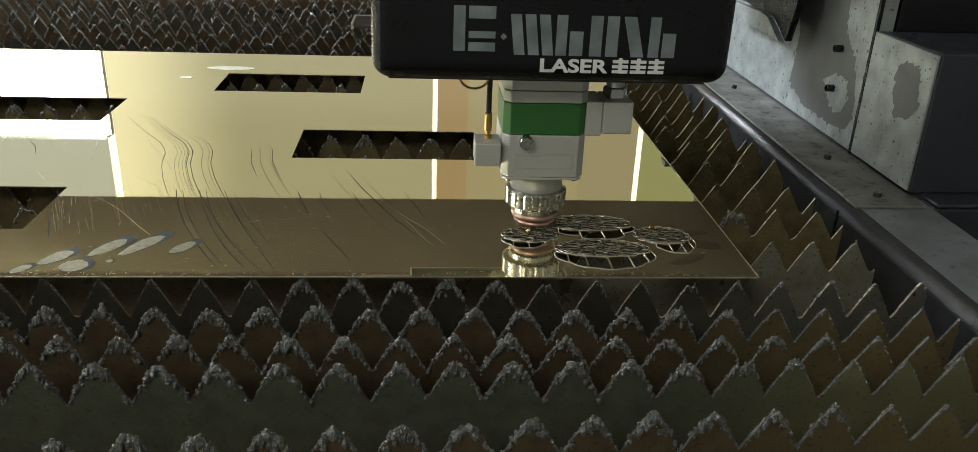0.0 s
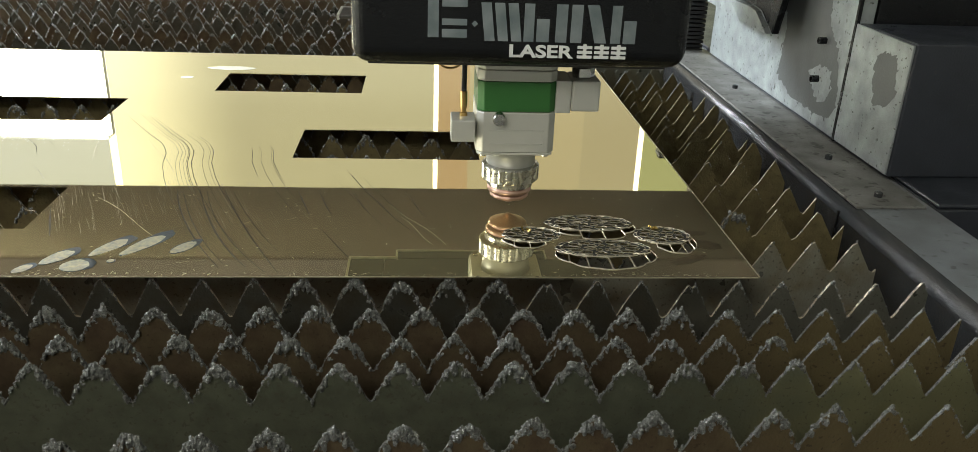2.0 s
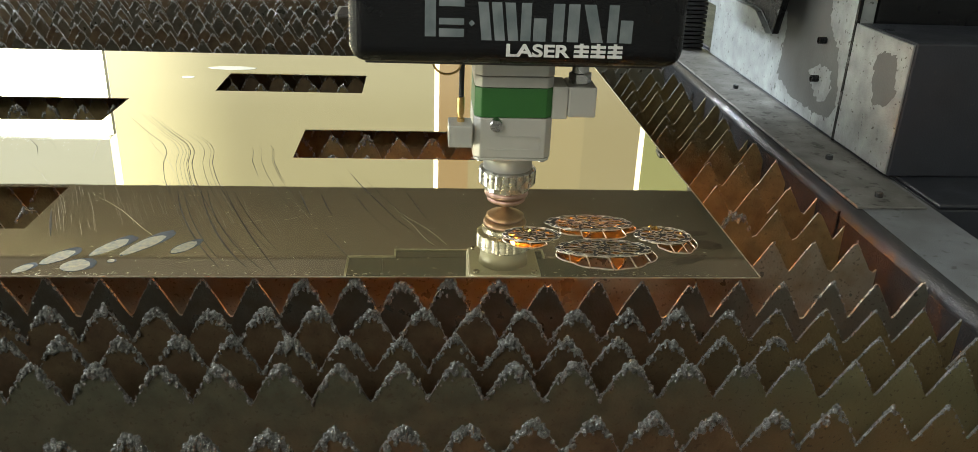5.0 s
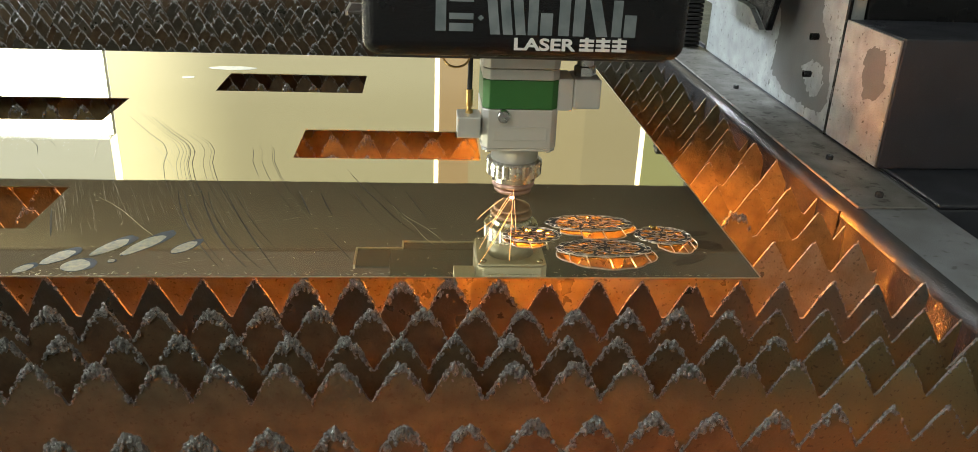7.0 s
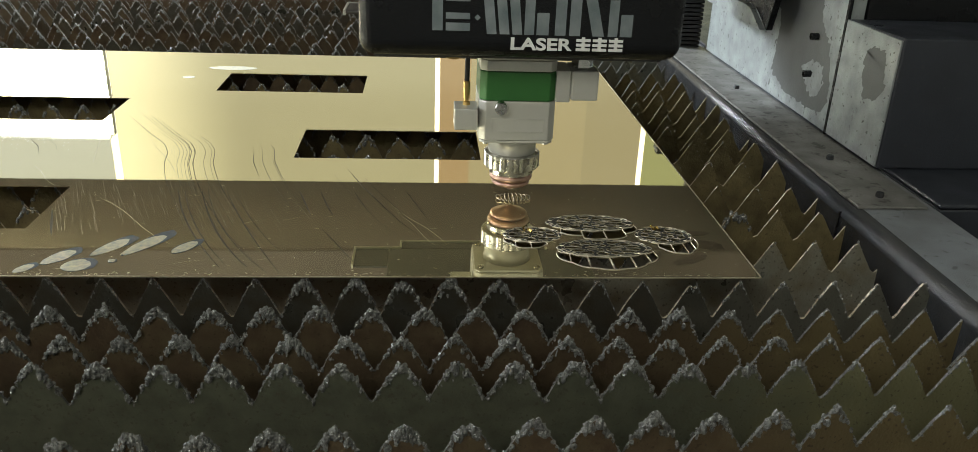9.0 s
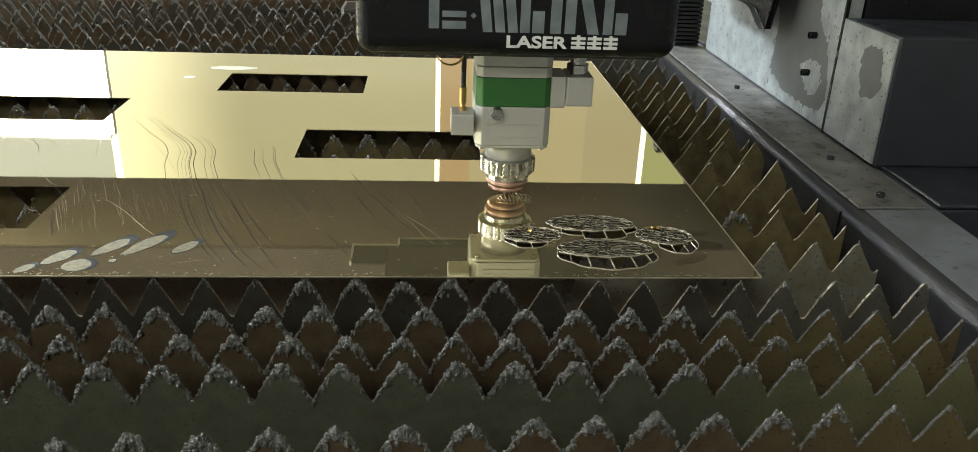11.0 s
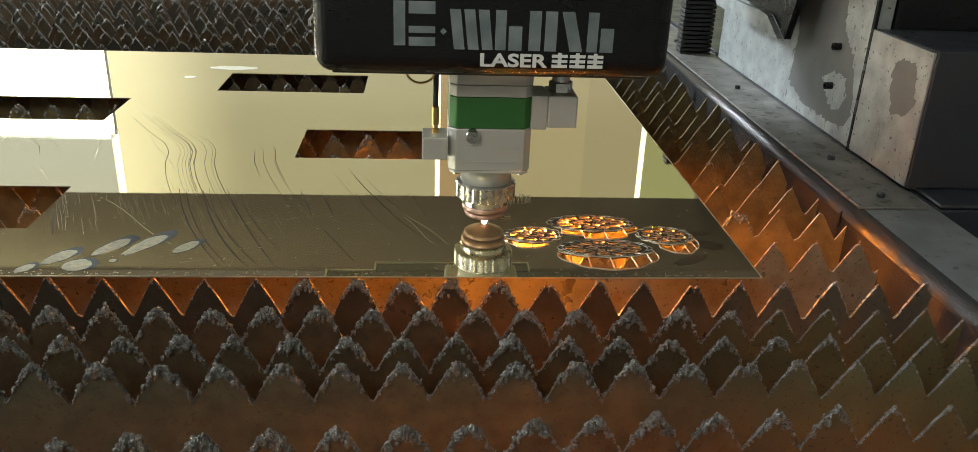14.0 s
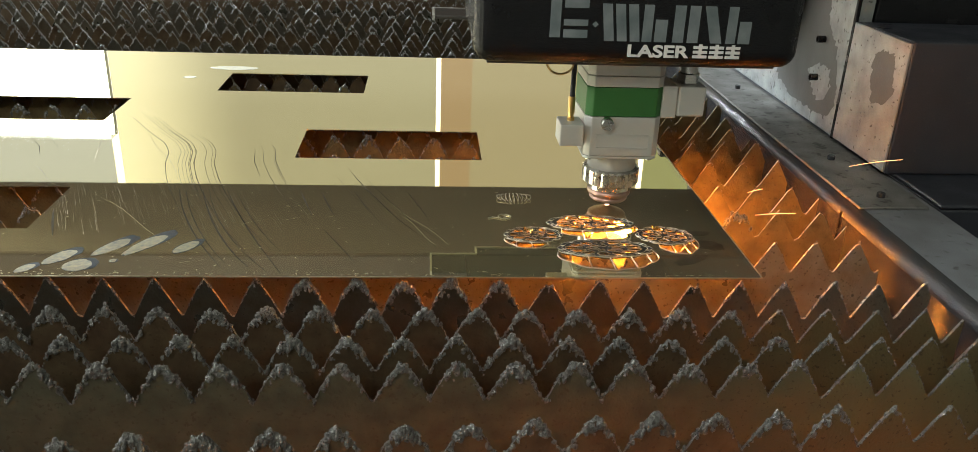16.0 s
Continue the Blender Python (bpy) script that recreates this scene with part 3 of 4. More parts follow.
    for i in range(360):
        x = rng.uniform(-0.42, 0.265)
        y = 0.6015 + abs(rng.gauss(0, 0.004)) if i < 170 else rng.uniform(0.61, 0.80)
        a, ln, w = rng.uniform(-0.7, 2.2), rng.uniform(0.0004, 0.0018), rng.uniform(0.00008, 0.0002)
        d, e = Vector((math.cos(a), math.sin(a))) * ln, Vector((-math.sin(a), math.cos(a))) * w
        bm.faces.new([bm.verts.new((x + p.x, y + p.y, 0.00012)) for p in (-d - e, d - e, d + e, e - d)])
    part("dust", bm, SCRATCH_LIGHT, sh, "fine pale dust and nicks", kind="stuff")

    # rub marks that bend over the sheet, and single bright scratches
    bend = [(-0.374, 1.084), (-0.335, 1.023), (-0.297, 0.963), (-0.270, 0.925), (-0.258, 0.895), (-0.252, 0.857), (-0.239, 0.815), (-0.223, 0.773), (-0.187, 0.692), (-0.144, 0.619)]

    def along(s):
        f = s * (len(bend) - 1)
        i = min(int(f), len(bend) - 2)
        return [bend[i][j] + (bend[i + 1][j] - bend[i][j]) * (f - i) for j in (0, 1)]
    for k in range(24):
        group = k % 6
        off = (-0.13, -0.008, 0.0, 0.022, 0.085, 0.16)[group] + rng.uniform(-0.016, 0.016)
        s0, s1 = ((0.15, 0.5), (0.05, 0.95), (0.1, 1.0), (0.2, 0.98), (0.35, 0.9), (0.6, 1.0))[group]
        s0, s1 = s0 + rng.uniform(0, 0.12), s1 - rng.uniform(0, 0.25)
        pts = []
        for i in range(18):
            x, y = along(s0 + (s1 - s0) * i / 17)
            pts.append((x + off, y + off * 0.12))
        scratch(pts, rng.choice((0.0002, 0.0003, 0.0005)), SCRATCH_DARK)
    for a, b, c, w in (((-0.235, 0.784), (-0.205, 0.699), (-0.160, 0.615), 0.0011), ((-0.229, 0.784), (-0.198, 0.697), (-0.158, 0.622), 0.0007), ((-0.213, 0.783), (-0.178, 0.686), (-0.139, 0.616), 0.0013),
                       ((-0.207, 0.784), (-0.172, 0.688), (-0.122, 0.606), 0.0007), ((-0.190, 0.784), (-0.157, 0.700), (-0.112, 0.605), 0.0009), ((-0.181, 0.780), (-0.150, 0.705), (-0.118, 0.645), 0.0005),
                       ((-0.120, 0.782), (-0.111, 0.752), (-0.102, 0.722), 0.0010), ((-0.099, 0.779), (-0.091, 0.750), (-0.082, 0.722), 0.0008), ((-0.067, 0.780), (-0.059, 0.755), (-0.050, 0.730), 0.0006),
                       ((-0.017, 0.782), (-0.007, 0.750), (0.003, 0.716), 0.0006), ((-0.088, 0.690), (-0.072, 0.658), (-0.056, 0.625), 0.0006), ((-0.332, 0.732), (-0.321, 0.702), (-0.310, 0.673), 0.0016)):
        pts = []
        for i in range(15):
            k = i / 14
            pts.append(tuple((1 - k) ** 2 * a[j] + 2 * k * (1 - k) * (2 * b[j] - (a[j] + c[j]) / 2) + k * k * c[j] for j in (0, 1)))
        scratch(pts, w, SCRATCH_DARK)
    # brushed pale haze
    bm = bmesh.new()
    for i in range(150):
        x, y = rng.uniform(-0.32, -0.10), rng.uniform(0.67, 0.80)
        if rng.random() < (x + 0.32) * 4.0 or x - 0.012 < -0.334:
            continue
        ln, w = rng.uniform(0.02, 0.07), rng.uniform(0.00005, 0.00011)
        dx, dy = -0.38 * ln + rng.uniform(-0.002, 0.002), ln * 0.92
        bm.faces.new([bm.verts.new((px, py, 0.0001)) for px, py in ((x - w, y), (x + w, y), (x + dx + w * 0.4, min(y + dy, 0.82)), (x + dx - w * 0.4, min(y + dy, 0.82)))])
    part("haze", bm, HAZE, sh, "pale brushed haze", kind="stuff")
    # pale strips along the cut edges, painting in their highlight
    part("cut_edge_glint", box(0.2716, 0.2728, 0.6, 1.385, -0.0010, 0.0002), CUT, sh, "cut edge with its highlight painted pale")
    part("cut_edge_glint", box(-1.25, 0.2715, 0.5992, 0.5998, -0.0010, 0.0001), CUT, sh, "cut edge with its highlight painted pale")
    for x, y, dx, dy in ((-0.30, 0.76, 0.09, -0.10), (-0.25, 0.83, -0.06, 0.12), (-0.16, 0.70, 0.05, 0.02), (-0.37, 0.98, 0.03, -0.12), (0.02, 0.66, -0.05, 0.09),
                         (-0.02, 0.72, 0.03, -0.06), (-0.2, 0.62, 0.08, 0.015), (-0.40, 0.85, 0.05, -0.06)):
        scratch([(x + dx * i / 6, y + dy * i / 6 + 0.004 * math.sin(i)) for i in range(7)], 0.00028, SCRATCH_LIGHT)


def scrap(x, y, seed, size):
    rng = random.Random(seed)
    bm = bmesh.new()
    for i in range(5):
        m = Matrix.Translation((rng.uniform(-1, 1) * size, rng.uniform(-0.6, 0.6) * size, size * rng.uniform(0.2, 0.7))) @ Euler([rng.uniform(0, 3) for _ in range(3)]).to_matrix().to_4x4()
        bmesh.ops.create_cube(bm, size=1, matrix=m @ Matrix.Diagonal((size * 0.7, size * 0.45, size * 0.12, 1)))
    ob = part("brass_offcut", bm, BRASS_EDGE)
    ob.location = (x, y, 0.0002)
    tagged(ob, "small crumpled golden brass offcut on the sheet", "offcut", "offcuts on the sheet")


# ---- the gantry ----
def gantry():
    g = thing("gantry", "dark gantry beam with grey scuffed end panels", "gantry")
    part("beam", box(-1.5, 0.505, 1.10, 1.38, 0.2240, 0.60, 0.004), BEAM, g)
    part("end_leg", box(-1.54, -1.44, 1.12, 1.36, -0.028, 0.2238, 0.004), BEAM, g)
    part("end_panel", box(0.51, 0.53, 0.9865, 1.495, -0.004, 0.42, 0.0015), PANEL, g, "grey panel with peeling paint")
    blk = part("end_block", prism([(0.852, -0.004), (0.9815, -0.004), (0.9815, 0.1405), (0.852, 0.1425)], "x", 0.51, 0.9, 0.002), MACHINE, g, "black end block")
    part("side_plate", box(0.507, 0.5095, 0.8535, 0.9812, -0.002, 0.140, 0.0006), PANEL, blk, "grey scuffed side plate")
    part("seam", box(0.5065, 0.5105, 0.9814, 0.9863, -0.004, 0.42), BLACK, g)
    # black block added where the recess behind the end block lies dark
    part("recess_block", box(0.5315, 0.95, 0.985, 1.4, 0.10, 0.45, 0.004), BLACK, g)

    def patch(parent, pts, mat, x, name, label):
        """A flaked patch of paint with an uneven rim."""
        bm = bmesh.new()
        dense = []
        for i, (y0, z0) in enumerate(pts):
            y1, z1 = pts[(i + 1) % len(pts)]
            for k in range(12):
                y, z = y0 + (y1 - y0) * k / 12, z0 + (z1 - z0) * k / 12
                j = noise.noise((y * 160, z * 160, 3.1)) * 0.0045 + noise.noise((y * 520, z * 520, 7.7)) * 0.0022
                dense.append(bm.verts.new((x, y + j, z - j)))
        bm.faces.new(dense)
        part(name, bm, mat, parent, label)
    pn = [o for o in g.children if o.name.startswith("end_panel")][0]
    patch(pn, [(1.22, 0.22), (1.10, 0.21), (1.06, 0.17), (1.051, 0.124), (1.02, 0.101), (1.001, 0.058), (0.998, 0.033), (1.011, 0.016), (1.054, 0.012), (1.132, 0.012), (1.189, 0.032), (1.183, 0.067), (1.184, 0.104), (1.197, 0.134)], PRIMER, 0.5096, "bare_patch", "dark patch of bare primer")
    patch(pn, [(1.089, 0.06), (1.062, 0.072), (1.029, 0.074), (1.016, 0.054), (1.028, 0.034), (1.047, 0.027), (1.071, 0.04)], PANEL, 0.5092, "paint_island", "")
    patch(blk, [(0.922, 0.114), (0.907, 0.123), (0.878, 0.122), (0.868, 0.081), (0.881, 0.067), (0.91, 0.063), (0.922, 0.089)], PRIMER, 0.5066, "bare_patch", "dark patch of bare primer")
    for y, z in ((1.0565, 0.105), (1.058, 0.0555)):
        st = turned([(0.0045, 0), (0.0045, 0.010), (0.003, 0.010), (0.003, 0.004)], 14)
        bmesh.ops.transform(st, matrix=Matrix.Translation((0.5098, y, z)) @ Euler((0, -math.pi / 2, 0)).to_matrix().to_4x4(), verts=st.verts[:])
        part("stud", st, BLACK, g, "hollow black stud")
    # pointed bracket hanging beside the panel
    br = part("bracket", prism([(1.397, 0.100), (1.137, 0.097), (1.186, 0.120), (1.21, 0.122), (1.42, 0.118)], "x", 0.462, 0.47, 0.0005), PANEL, g, "pointed grey bracket")
    part("bracket_side", prism([(1.137, 0.097), (1.120, 0.146), (1.115, 0.30), (1.40, 0.30), (1.40, 0.123), (1.21, 0.123), (1.186, 0.1205)], "x", 0.4712, 0.480), BLACK, g, "black bracket side")
    # ribbed cable chain at the far end
    for i in range(30):
        z = -0.01 + i * 0.0075
        part("chain_link", box(0.452, 0.508, 1.53, 1.56, z, z + 0.0055, 0.0008), RUBBER, g)
    part("chain_core", box(0.455, 0.505, 1.54, 1.558, -0.012, 0.22), BLACK, g)
    return g


# ---- the carriage cover ----
def text_mesh(body, size, name, mat, parent, m, depth=0.0002, width=1.0):
    cu = bpy.data.curves.new(name, "FONT")
    cu.body, cu.size, cu.extrude, cu.offset = body, size, depth, size * 0.03
    tmp = bpy.data.objects.new(name, cu)
    scene.collection.objects.link(tmp)
    me = bpy.data.meshes.new_from_object(tmp.evaluated_get(bpy.context.evaluated_depsgraph_get()))
    bpy.data.objects.remove(tmp)
    me.transform(m @ Matrix.Diagonal((width, 1, 1, 1)))
    me.materials.clear()
    me.materials.append(mat)
    ob = new(name, me)
    ob.parent = parent
    return ob


def carriage():
    c = thing("carriage_cover", "glossy black carriage cover with silver emblem bars", "machine cover")
    x0, x1, z0, z1, yf, yb = -0.0568, 0.2125, 0.1505, 0.42, 0.67, 0.86
    bm = box(x0, x1, yf, yb, z0, z1)
    low = [e for e in bm.edges if all(v.co.z < z0 + 0.001 for v in e.verts)]
    up = [e for e in bm.edges if abs(e.verts[0].co.z - e.verts[1].co.z) > 0.1]
    bmesh.ops.bevel(bm, geom=low + up, offset=0.014, segments=6, affect="EDGES", profile=0.5)
    part("shell", bm, BLACK, c, smooth=False)
    # emblem of upright silver bars and strokes
    zf = yf - 0.0004

    def stroke(pts):
        part("emblem_stroke", prism(pts, "y", zf, yf + 0.002), MIRROR, c, "silver emblem stroke")
    b, t = 0.1715, 0.2010
    # plain blocks and slanted bars in place of the maker's mark
    stroke([(0.0030, b + 0.002), (0.0115, b + 0.002), (0.0115, t + 0.005), (0.0030, t + 0.005)])
    for low, high in ((b + 0.002, b + 0.0085), (b + 0.0115, b + 0.0165), (t - 0.004, t + 0.005)):
        stroke([(0.0140, low), (0.0335, low), (0.0335, high), (0.0140, high)])
    stroke([(0.0370, b + 0.013), (0.0395, b + 0.0155), (0.0420, b + 0.013), (0.0395, b + 0.0105)])
    for x in (0.0440, 0.0545, 0.0650):
        stroke([(x, t), (x + 0.0035, b), (x + 0.0115, b), (x + 0.0080, t)])
    for x in (0.0780, 0.1470):
        stroke([(x, b), (x + 0.0080, b), (x + 0.0080, t), (x, t)])
        stroke([(x + 0.0100, b), (x + 0.0200, b), (x + 0.0200, b + 0.018), (x + 0.0100, b + 0.018)])
    for x in (0.1030, 0.1150):
        stroke([(x, b), (x + 0.0090, b), (x + 0.0090, t), (x, t)])
    stroke([(0.1270, t), (0.1345, b), (0.1440, b), (0.1365, t)])
    # the smaller line: a word, then three marks as plain bars
    m = Matrix.Translation((0.0665, zf, 0.1595)) @ Euler((math.pi / 2, 0, 0)).to_matrix().to_4x4()
    text_mesh("LASER", 0.0135, "lettering", WHITE, c, m, 0.0003, 1.38)
    for i in range(3):
        x = 0.1215 + i * 0.0136
        for k in range(3):
            part("sign_bar", box(x, x + 0.0118, zf, zf + 0.001, 0.1592 + k * 0.0038, 0.1615 + k * 0.0038), WHITE, c)
        part("sign_bar", box(x + 0.0045, x + 0.0072, zf - 0.0002, zf + 0.001, 0.1592, 0.1705), WHITE, c)
    part("base_plate", box(-0.045, 0.20, 0.69, 0.938, 0.147, 0.1506, 0.001), BASE, c, "dark base plate")
    part("base_plate", box(-0.03, 0.15, 0.9385, 0.958, 0.147, 0.1506, 0.001), BASE, c)
    part("base_wing", box(-0.086, -0.0455, 0.89, 0.938, 0.147, 0.1506, 0.001), BASE, c)
    for b in ((-0.086, -0.031, 0.9382, 0.9405), (-0.0885, -0.0862, 0.89, 0.9405), (-0.03, 0.15, 0.9582, 0.9602), (-0.0322, -0.0302, 0.9407, 0.9602), (0.1502, 0.1522, 0.9382, 0.9602)):
        part("plate_edge", box(*b, 0.1455, 0.151), ALU, c, "bright bare edge")
    part("motor_block", box(-0.04, -0.005, 0.83, 0.87, 0.16, 0.30, 0.003), ALU, c)
    return c


# ---- the cutting head; its own space has the nozzle's axis at x = y = 0 ----
def chamfered(w, d, ch, z0, z1, r=0.0008):
    pts = [(-w + ch, -d), (w - ch, -d), (w, -d + ch), (w, d - ch), (w - ch, d), (-w + ch, d), (-w, d - ch), (-w, -d + ch)]
    return prism(pts, "z", z0, z1, r)


def head():
    h = thing("laser_torch", "grey laser cutting torch with a green band and a copper nozzle", "laser torch")
    part("lower_body", chamfered(0.0345, 0.033, 0.006, 0.0655, 0.1018), ALU, h)
    part("band", chamfered(0.0342, 0.0328, 0.006, 0.1022, 0.1284), GREEN, h, "matt green band")
    part("upper_body", chamfered(0.0343, 0.0328, 0.006, 0.1288, 0.1384), ALU, h)
    part("top_body", chamfered(0.0343, 0.0328, 0.006, 0.1388, 0.30), ALU, h)
    # raised frame of the cartridge door
    fr = bmesh.new()
    for b in ((-0.0225, 0.024, 0.0728, 0.0736), (-0.0225, 0.024, 0.0852, 0.0858), (-0.0233, -0.0225, 0.0732, 0.0856), (0.024, 0.0248, 0.0732, 0.0856)):
        box(b[0], b[1], -0.0337, -0.0325, b[2], b[3], bm=fr)
    part("door_frame", fr, ALU, h)
    kn = turned([(0.0058, 0), (0.0058, 0.006), (0.0050, 0.0072)], 28, 14, 0.0004)
    bmesh.ops.transform(kn, matrix=Matrix.Translation((-0.0150, -0.0325, 0.0965)) @ Euler((math.pi / 2, 0, 0)).to_matrix().to_4x4(), verts=kn.verts[:])
    part("knob", kn, CHROME, h, "small round knob")
    part("flange", chamfered(0.0335, 0.032, 0.004, 0.0625, 0.0652), ALU, h)
    for sx in (-1, 1):
        for sy in (-1, 1):
            part("screw", turned([(0.003, 0.0608), (0.003, 0.0626)], 12, centre=(sx * 0.0275, sy * 0.026)), CHROME, h)
    part("neck", turned([(0.0224, 0.043), (0.0226, 0.056), (0.0240, 0.0628)], 48), ALU, h, smooth=True)
    part("collar", turned([(0.0225, 0.0300), (0.0258, 0.0312), (0.0267, 0.0322, 1), (0.0267, 0.0446, 1), (0.0258, 0.0456), (0.0225, 0.0464)], 96, 24, 0.0008), CHROME, h, "knurled chrome collar")
    part("sensor_ring", turned([(0.0200, 0.0242), (0.0212, 0.0252), (0.0212, 0.0302)], 48), CHROME, h)
    part("ceramic_ring", turned([(0.0165, 0.0178), (0.0198, 0.0188), (0.0206, 0.0205), (0.0204, 0.0226), (0.0190, 0.0242)], 48), COPPER, h, "copper ring", smooth=True)
    part("nozzle", turned([(0.0014, 0.0060), (0.0030, 0.0064), (0.0050, 0.0080), (0.0165, 0.0128), (0.0180, 0.0140), (0.0182, 0.0160), (0.0162, 0.0178)], 48), COPPER, h, "copper cone nozzle", smooth=True)
    # cable box with its brass plug
    cb = part("cable_box", box(-0.0565, -0.0355, -0.036, -0.008, 0.0755, 0.0950, 0.001), ALU, h)
    part("plug", turned([(0.0034, 0.095), (0.0034, 0.098), (0.0022, 0.0985), (0.0022, 0.101), (0.0031, 0.1015), (0.0031, 0.1165), (0.0024, 0.117)], 20, centre=(-0.0455, -0.020)), GOLD, h, "brass cable plug")
    part("cable", tube([(-0.0455, -0.020, 0.1165), (-0.0453, -0.019, 0.14), (-0.0450, -0.018, 0.16), (-0.045, -0.018, 0.19)], 0.0023), RUBBER, h, "black cable")
    loop = [(-0.058 + 0.0125 * math.cos(a), -0.02, 0.1485 + 0.012 * math.sin(a)) for a in [math.pi * (1 + i / 14) for i in range(15)]]
    part("wire_loop", tube([(loop[0][0], -0.02, 0.17)] + loop + [(loop[-1][0], -0.02, 0.17)], 0.0010, 8), GOLD, h, "thin copper wire loop")
    # gas inlet
    part("inlet_flange", box(0.0335, 0.0470, -0.030, 0.006, 0.1010, 0.1300, 0.001), ALU, h)
    part("inlet_block", box(0.0472, 0.0715, -0.033, 0.004, 0.1035, 0.1305, 0.0015), ALU, h)
    part("inlet_nut", turned([(0.0095, 0.1305), (0.0100, 0.1312), (0.0100, 0.139), (0.0092, 0.140)], 6, centre=(0.0585, -0.016)), CHROME, h)
    part("inlet_tube", turned([(0.0075, 0.139), (0.0075, 0.19)], 24, centre=(0.0585, -0.016)), CHROME, h)
    return h


# ---- melt and sparks ----
def melt(seed, lumps, deep, mat):
    """Glowing melt blown down from the cut: a thin stem and drops that spread towards the tray."""
    rng = random.Random(seed)
    jet = thing("melt_jet", "glowing orange melt blown down from the cut", "molten metal", "melt under the sheet")
    bm = bmesh.new()
    bmesh.ops.create_icosphere(bm, subdivisions=1, radius=1)
    me = bpy.data.meshes.new("drop")
    bm.to_mesh(me)
    bm.free()
    me.materials.append(mat)
    for i in range(40):
        d = rng.uniform(0.0, 1.0)
        d = d ** deep
        z = -0.012 - 0.24 * d
        spread = 0.004 + 0.22 * d * d
        a = rng.uniform(0, 2 * math.pi)
        x, y = spread * rng.uniform(0.2, 1) * math.cos(a), spread * rng.uniform(0.2, 1) * math.sin(a)
        m = Matrix.Translation((min(x + 0.06 * d, 0.19), y + 0.02 * d, z)) @ Matrix.Diagonal((0.0022, 0.0022, 0.006, 1))
        if i < lumps:
            m = Matrix.Translation((0.006 * i - 0.004, 0.002 - 0.006 * i, -0.0085 - 0.004 * i)) @ Matrix.Diagonal((0.0088, 0.0088, 0.0050, 1))
        ob = new("drop", me)
        ob.matrix_basis, ob.parent = m, jet
    return jet


def stray():
    """A few drops of melt that fly on between two slats."""
    s = thing("stray_melt", "few glowing orange melt drops between the slats", "molten metal")
    for x, z in ((-0.045, -0.004), (-0.012, 0.0), (0.022, -0.008)):
        bm = bmesh.new()
        bmesh.ops.create_icosphere(bm, subdivisions=1, radius=0.0023, matrix=Matrix.Translation((x, 0.1 * x, z)))
        part("drop", bm, MELTS[0], s)
    return s


def streaks(name, label, lines, r=0.0005):
    """Flying sparks, each a thin glowing line that tapers to its ends."""
    s = thing(name, label, "sparks")
    for a, b in lines:
        a, b = Vector(a), Vector(b)
        d = b - a
        bend = Vector((0, 0, 0.02 * d.length))
        u = d.cross(Vector((0.2, 1, 0.3))).normalized()
        v = d.cross(u).normalized()
        bm = bmesh.new()
        rings = []
        for i in range(7):
            k = i / 6
            p, w = a + d * k + bend * math.sin(math.pi * k), r * (0.25 + 0.75 * math.sin(math.pi * min(1, k * 0.7 + 0.15)))
            rings.append([bm.verts.new(p + w * (math.cos(q) * u + math.sin(q) * v)) for q in (0, 1.57, 3.14, 4.71)])
        for lo, hi in zip(rings, rings[1:]):
            for i in range(4):
                bm.faces.new((lo[i], lo[(i + 1) % 4], hi[(i + 1) % 4], hi[i]))
        part("spark", bm, SPARK, s)
    return s


def curl(name, label, lines, r):
    """Thin cut strips that spring up out of the sheet."""
    s = thing(name, label, "offcut")
    for pts in lines:
        part("strip", tube(pts, r, 6), BURR, s)
    return s


def ribs():
    out = []
    for i in range(9):
        x = (i - 4) / 4
        out.append([(0.0165 * x * (0.75 + 0.25 * math.cos(q)), 0.0105 * math.sin(q) * (1 - 0.35 * x * x), 0.0012 + 0.0012 * math.cos(q)) for q in [math.pi * (j / 8 - 0.5) for j in range(9)]])
    return out


def swirl():
    return [[(0.007 * (1 - j / 22) * math.cos(j * 0.45) + 0.002, 0.007 * (1 - j / 22) * math.sin(j * 0.45), 0.0008) for j in range(18)],
            [(-0.012 + 0.004 * j, -0.003 + 0.002 * math.sin(j * 1.3), 0.0008) for j in range(6)]]


def burst(seed, n, low, high, reach, up):
    rng = random.Random(seed)
    out = []
    for i in range(n):
        a = radians(low + (high - low) * (i + rng.random()) / n)
        k0, k1 = rng.uniform(0.02, 0.4), rng.uniform(0.5, 1.0)
        w = Vector((math.cos(a), math.sin(a), up * rng.uniform(0.3, 1.0)))
        out.append((w * reach * k0 * k1, w * reach * k1))
    return out


room()
bed()
side_rail()
sheet()
scrap(0.0915, 0.689, 1, 0.0044)
scrap(0.2065, 0.694, 2, 0.0046)
GANTRY = gantry()
COVER = carriage()
HEAD = head()
JETS = [melt(11, 1, 0.7, MELTS[0]), melt(12, 5, 1.0, MELTS[1]), melt(13, 1, 0.5, MELTS[2])]
STRAY = stray()
HOTSPOT = part("hot_spot", turned([(0.0006, -0.0006), (0.0022, 0.0006), (0.0015, 0.0030), (0.0004, 0.0056)], 16), HOT)
tagged(HOTSPOT, "pink-white hot spot where the beam meets brass", "hot spot")

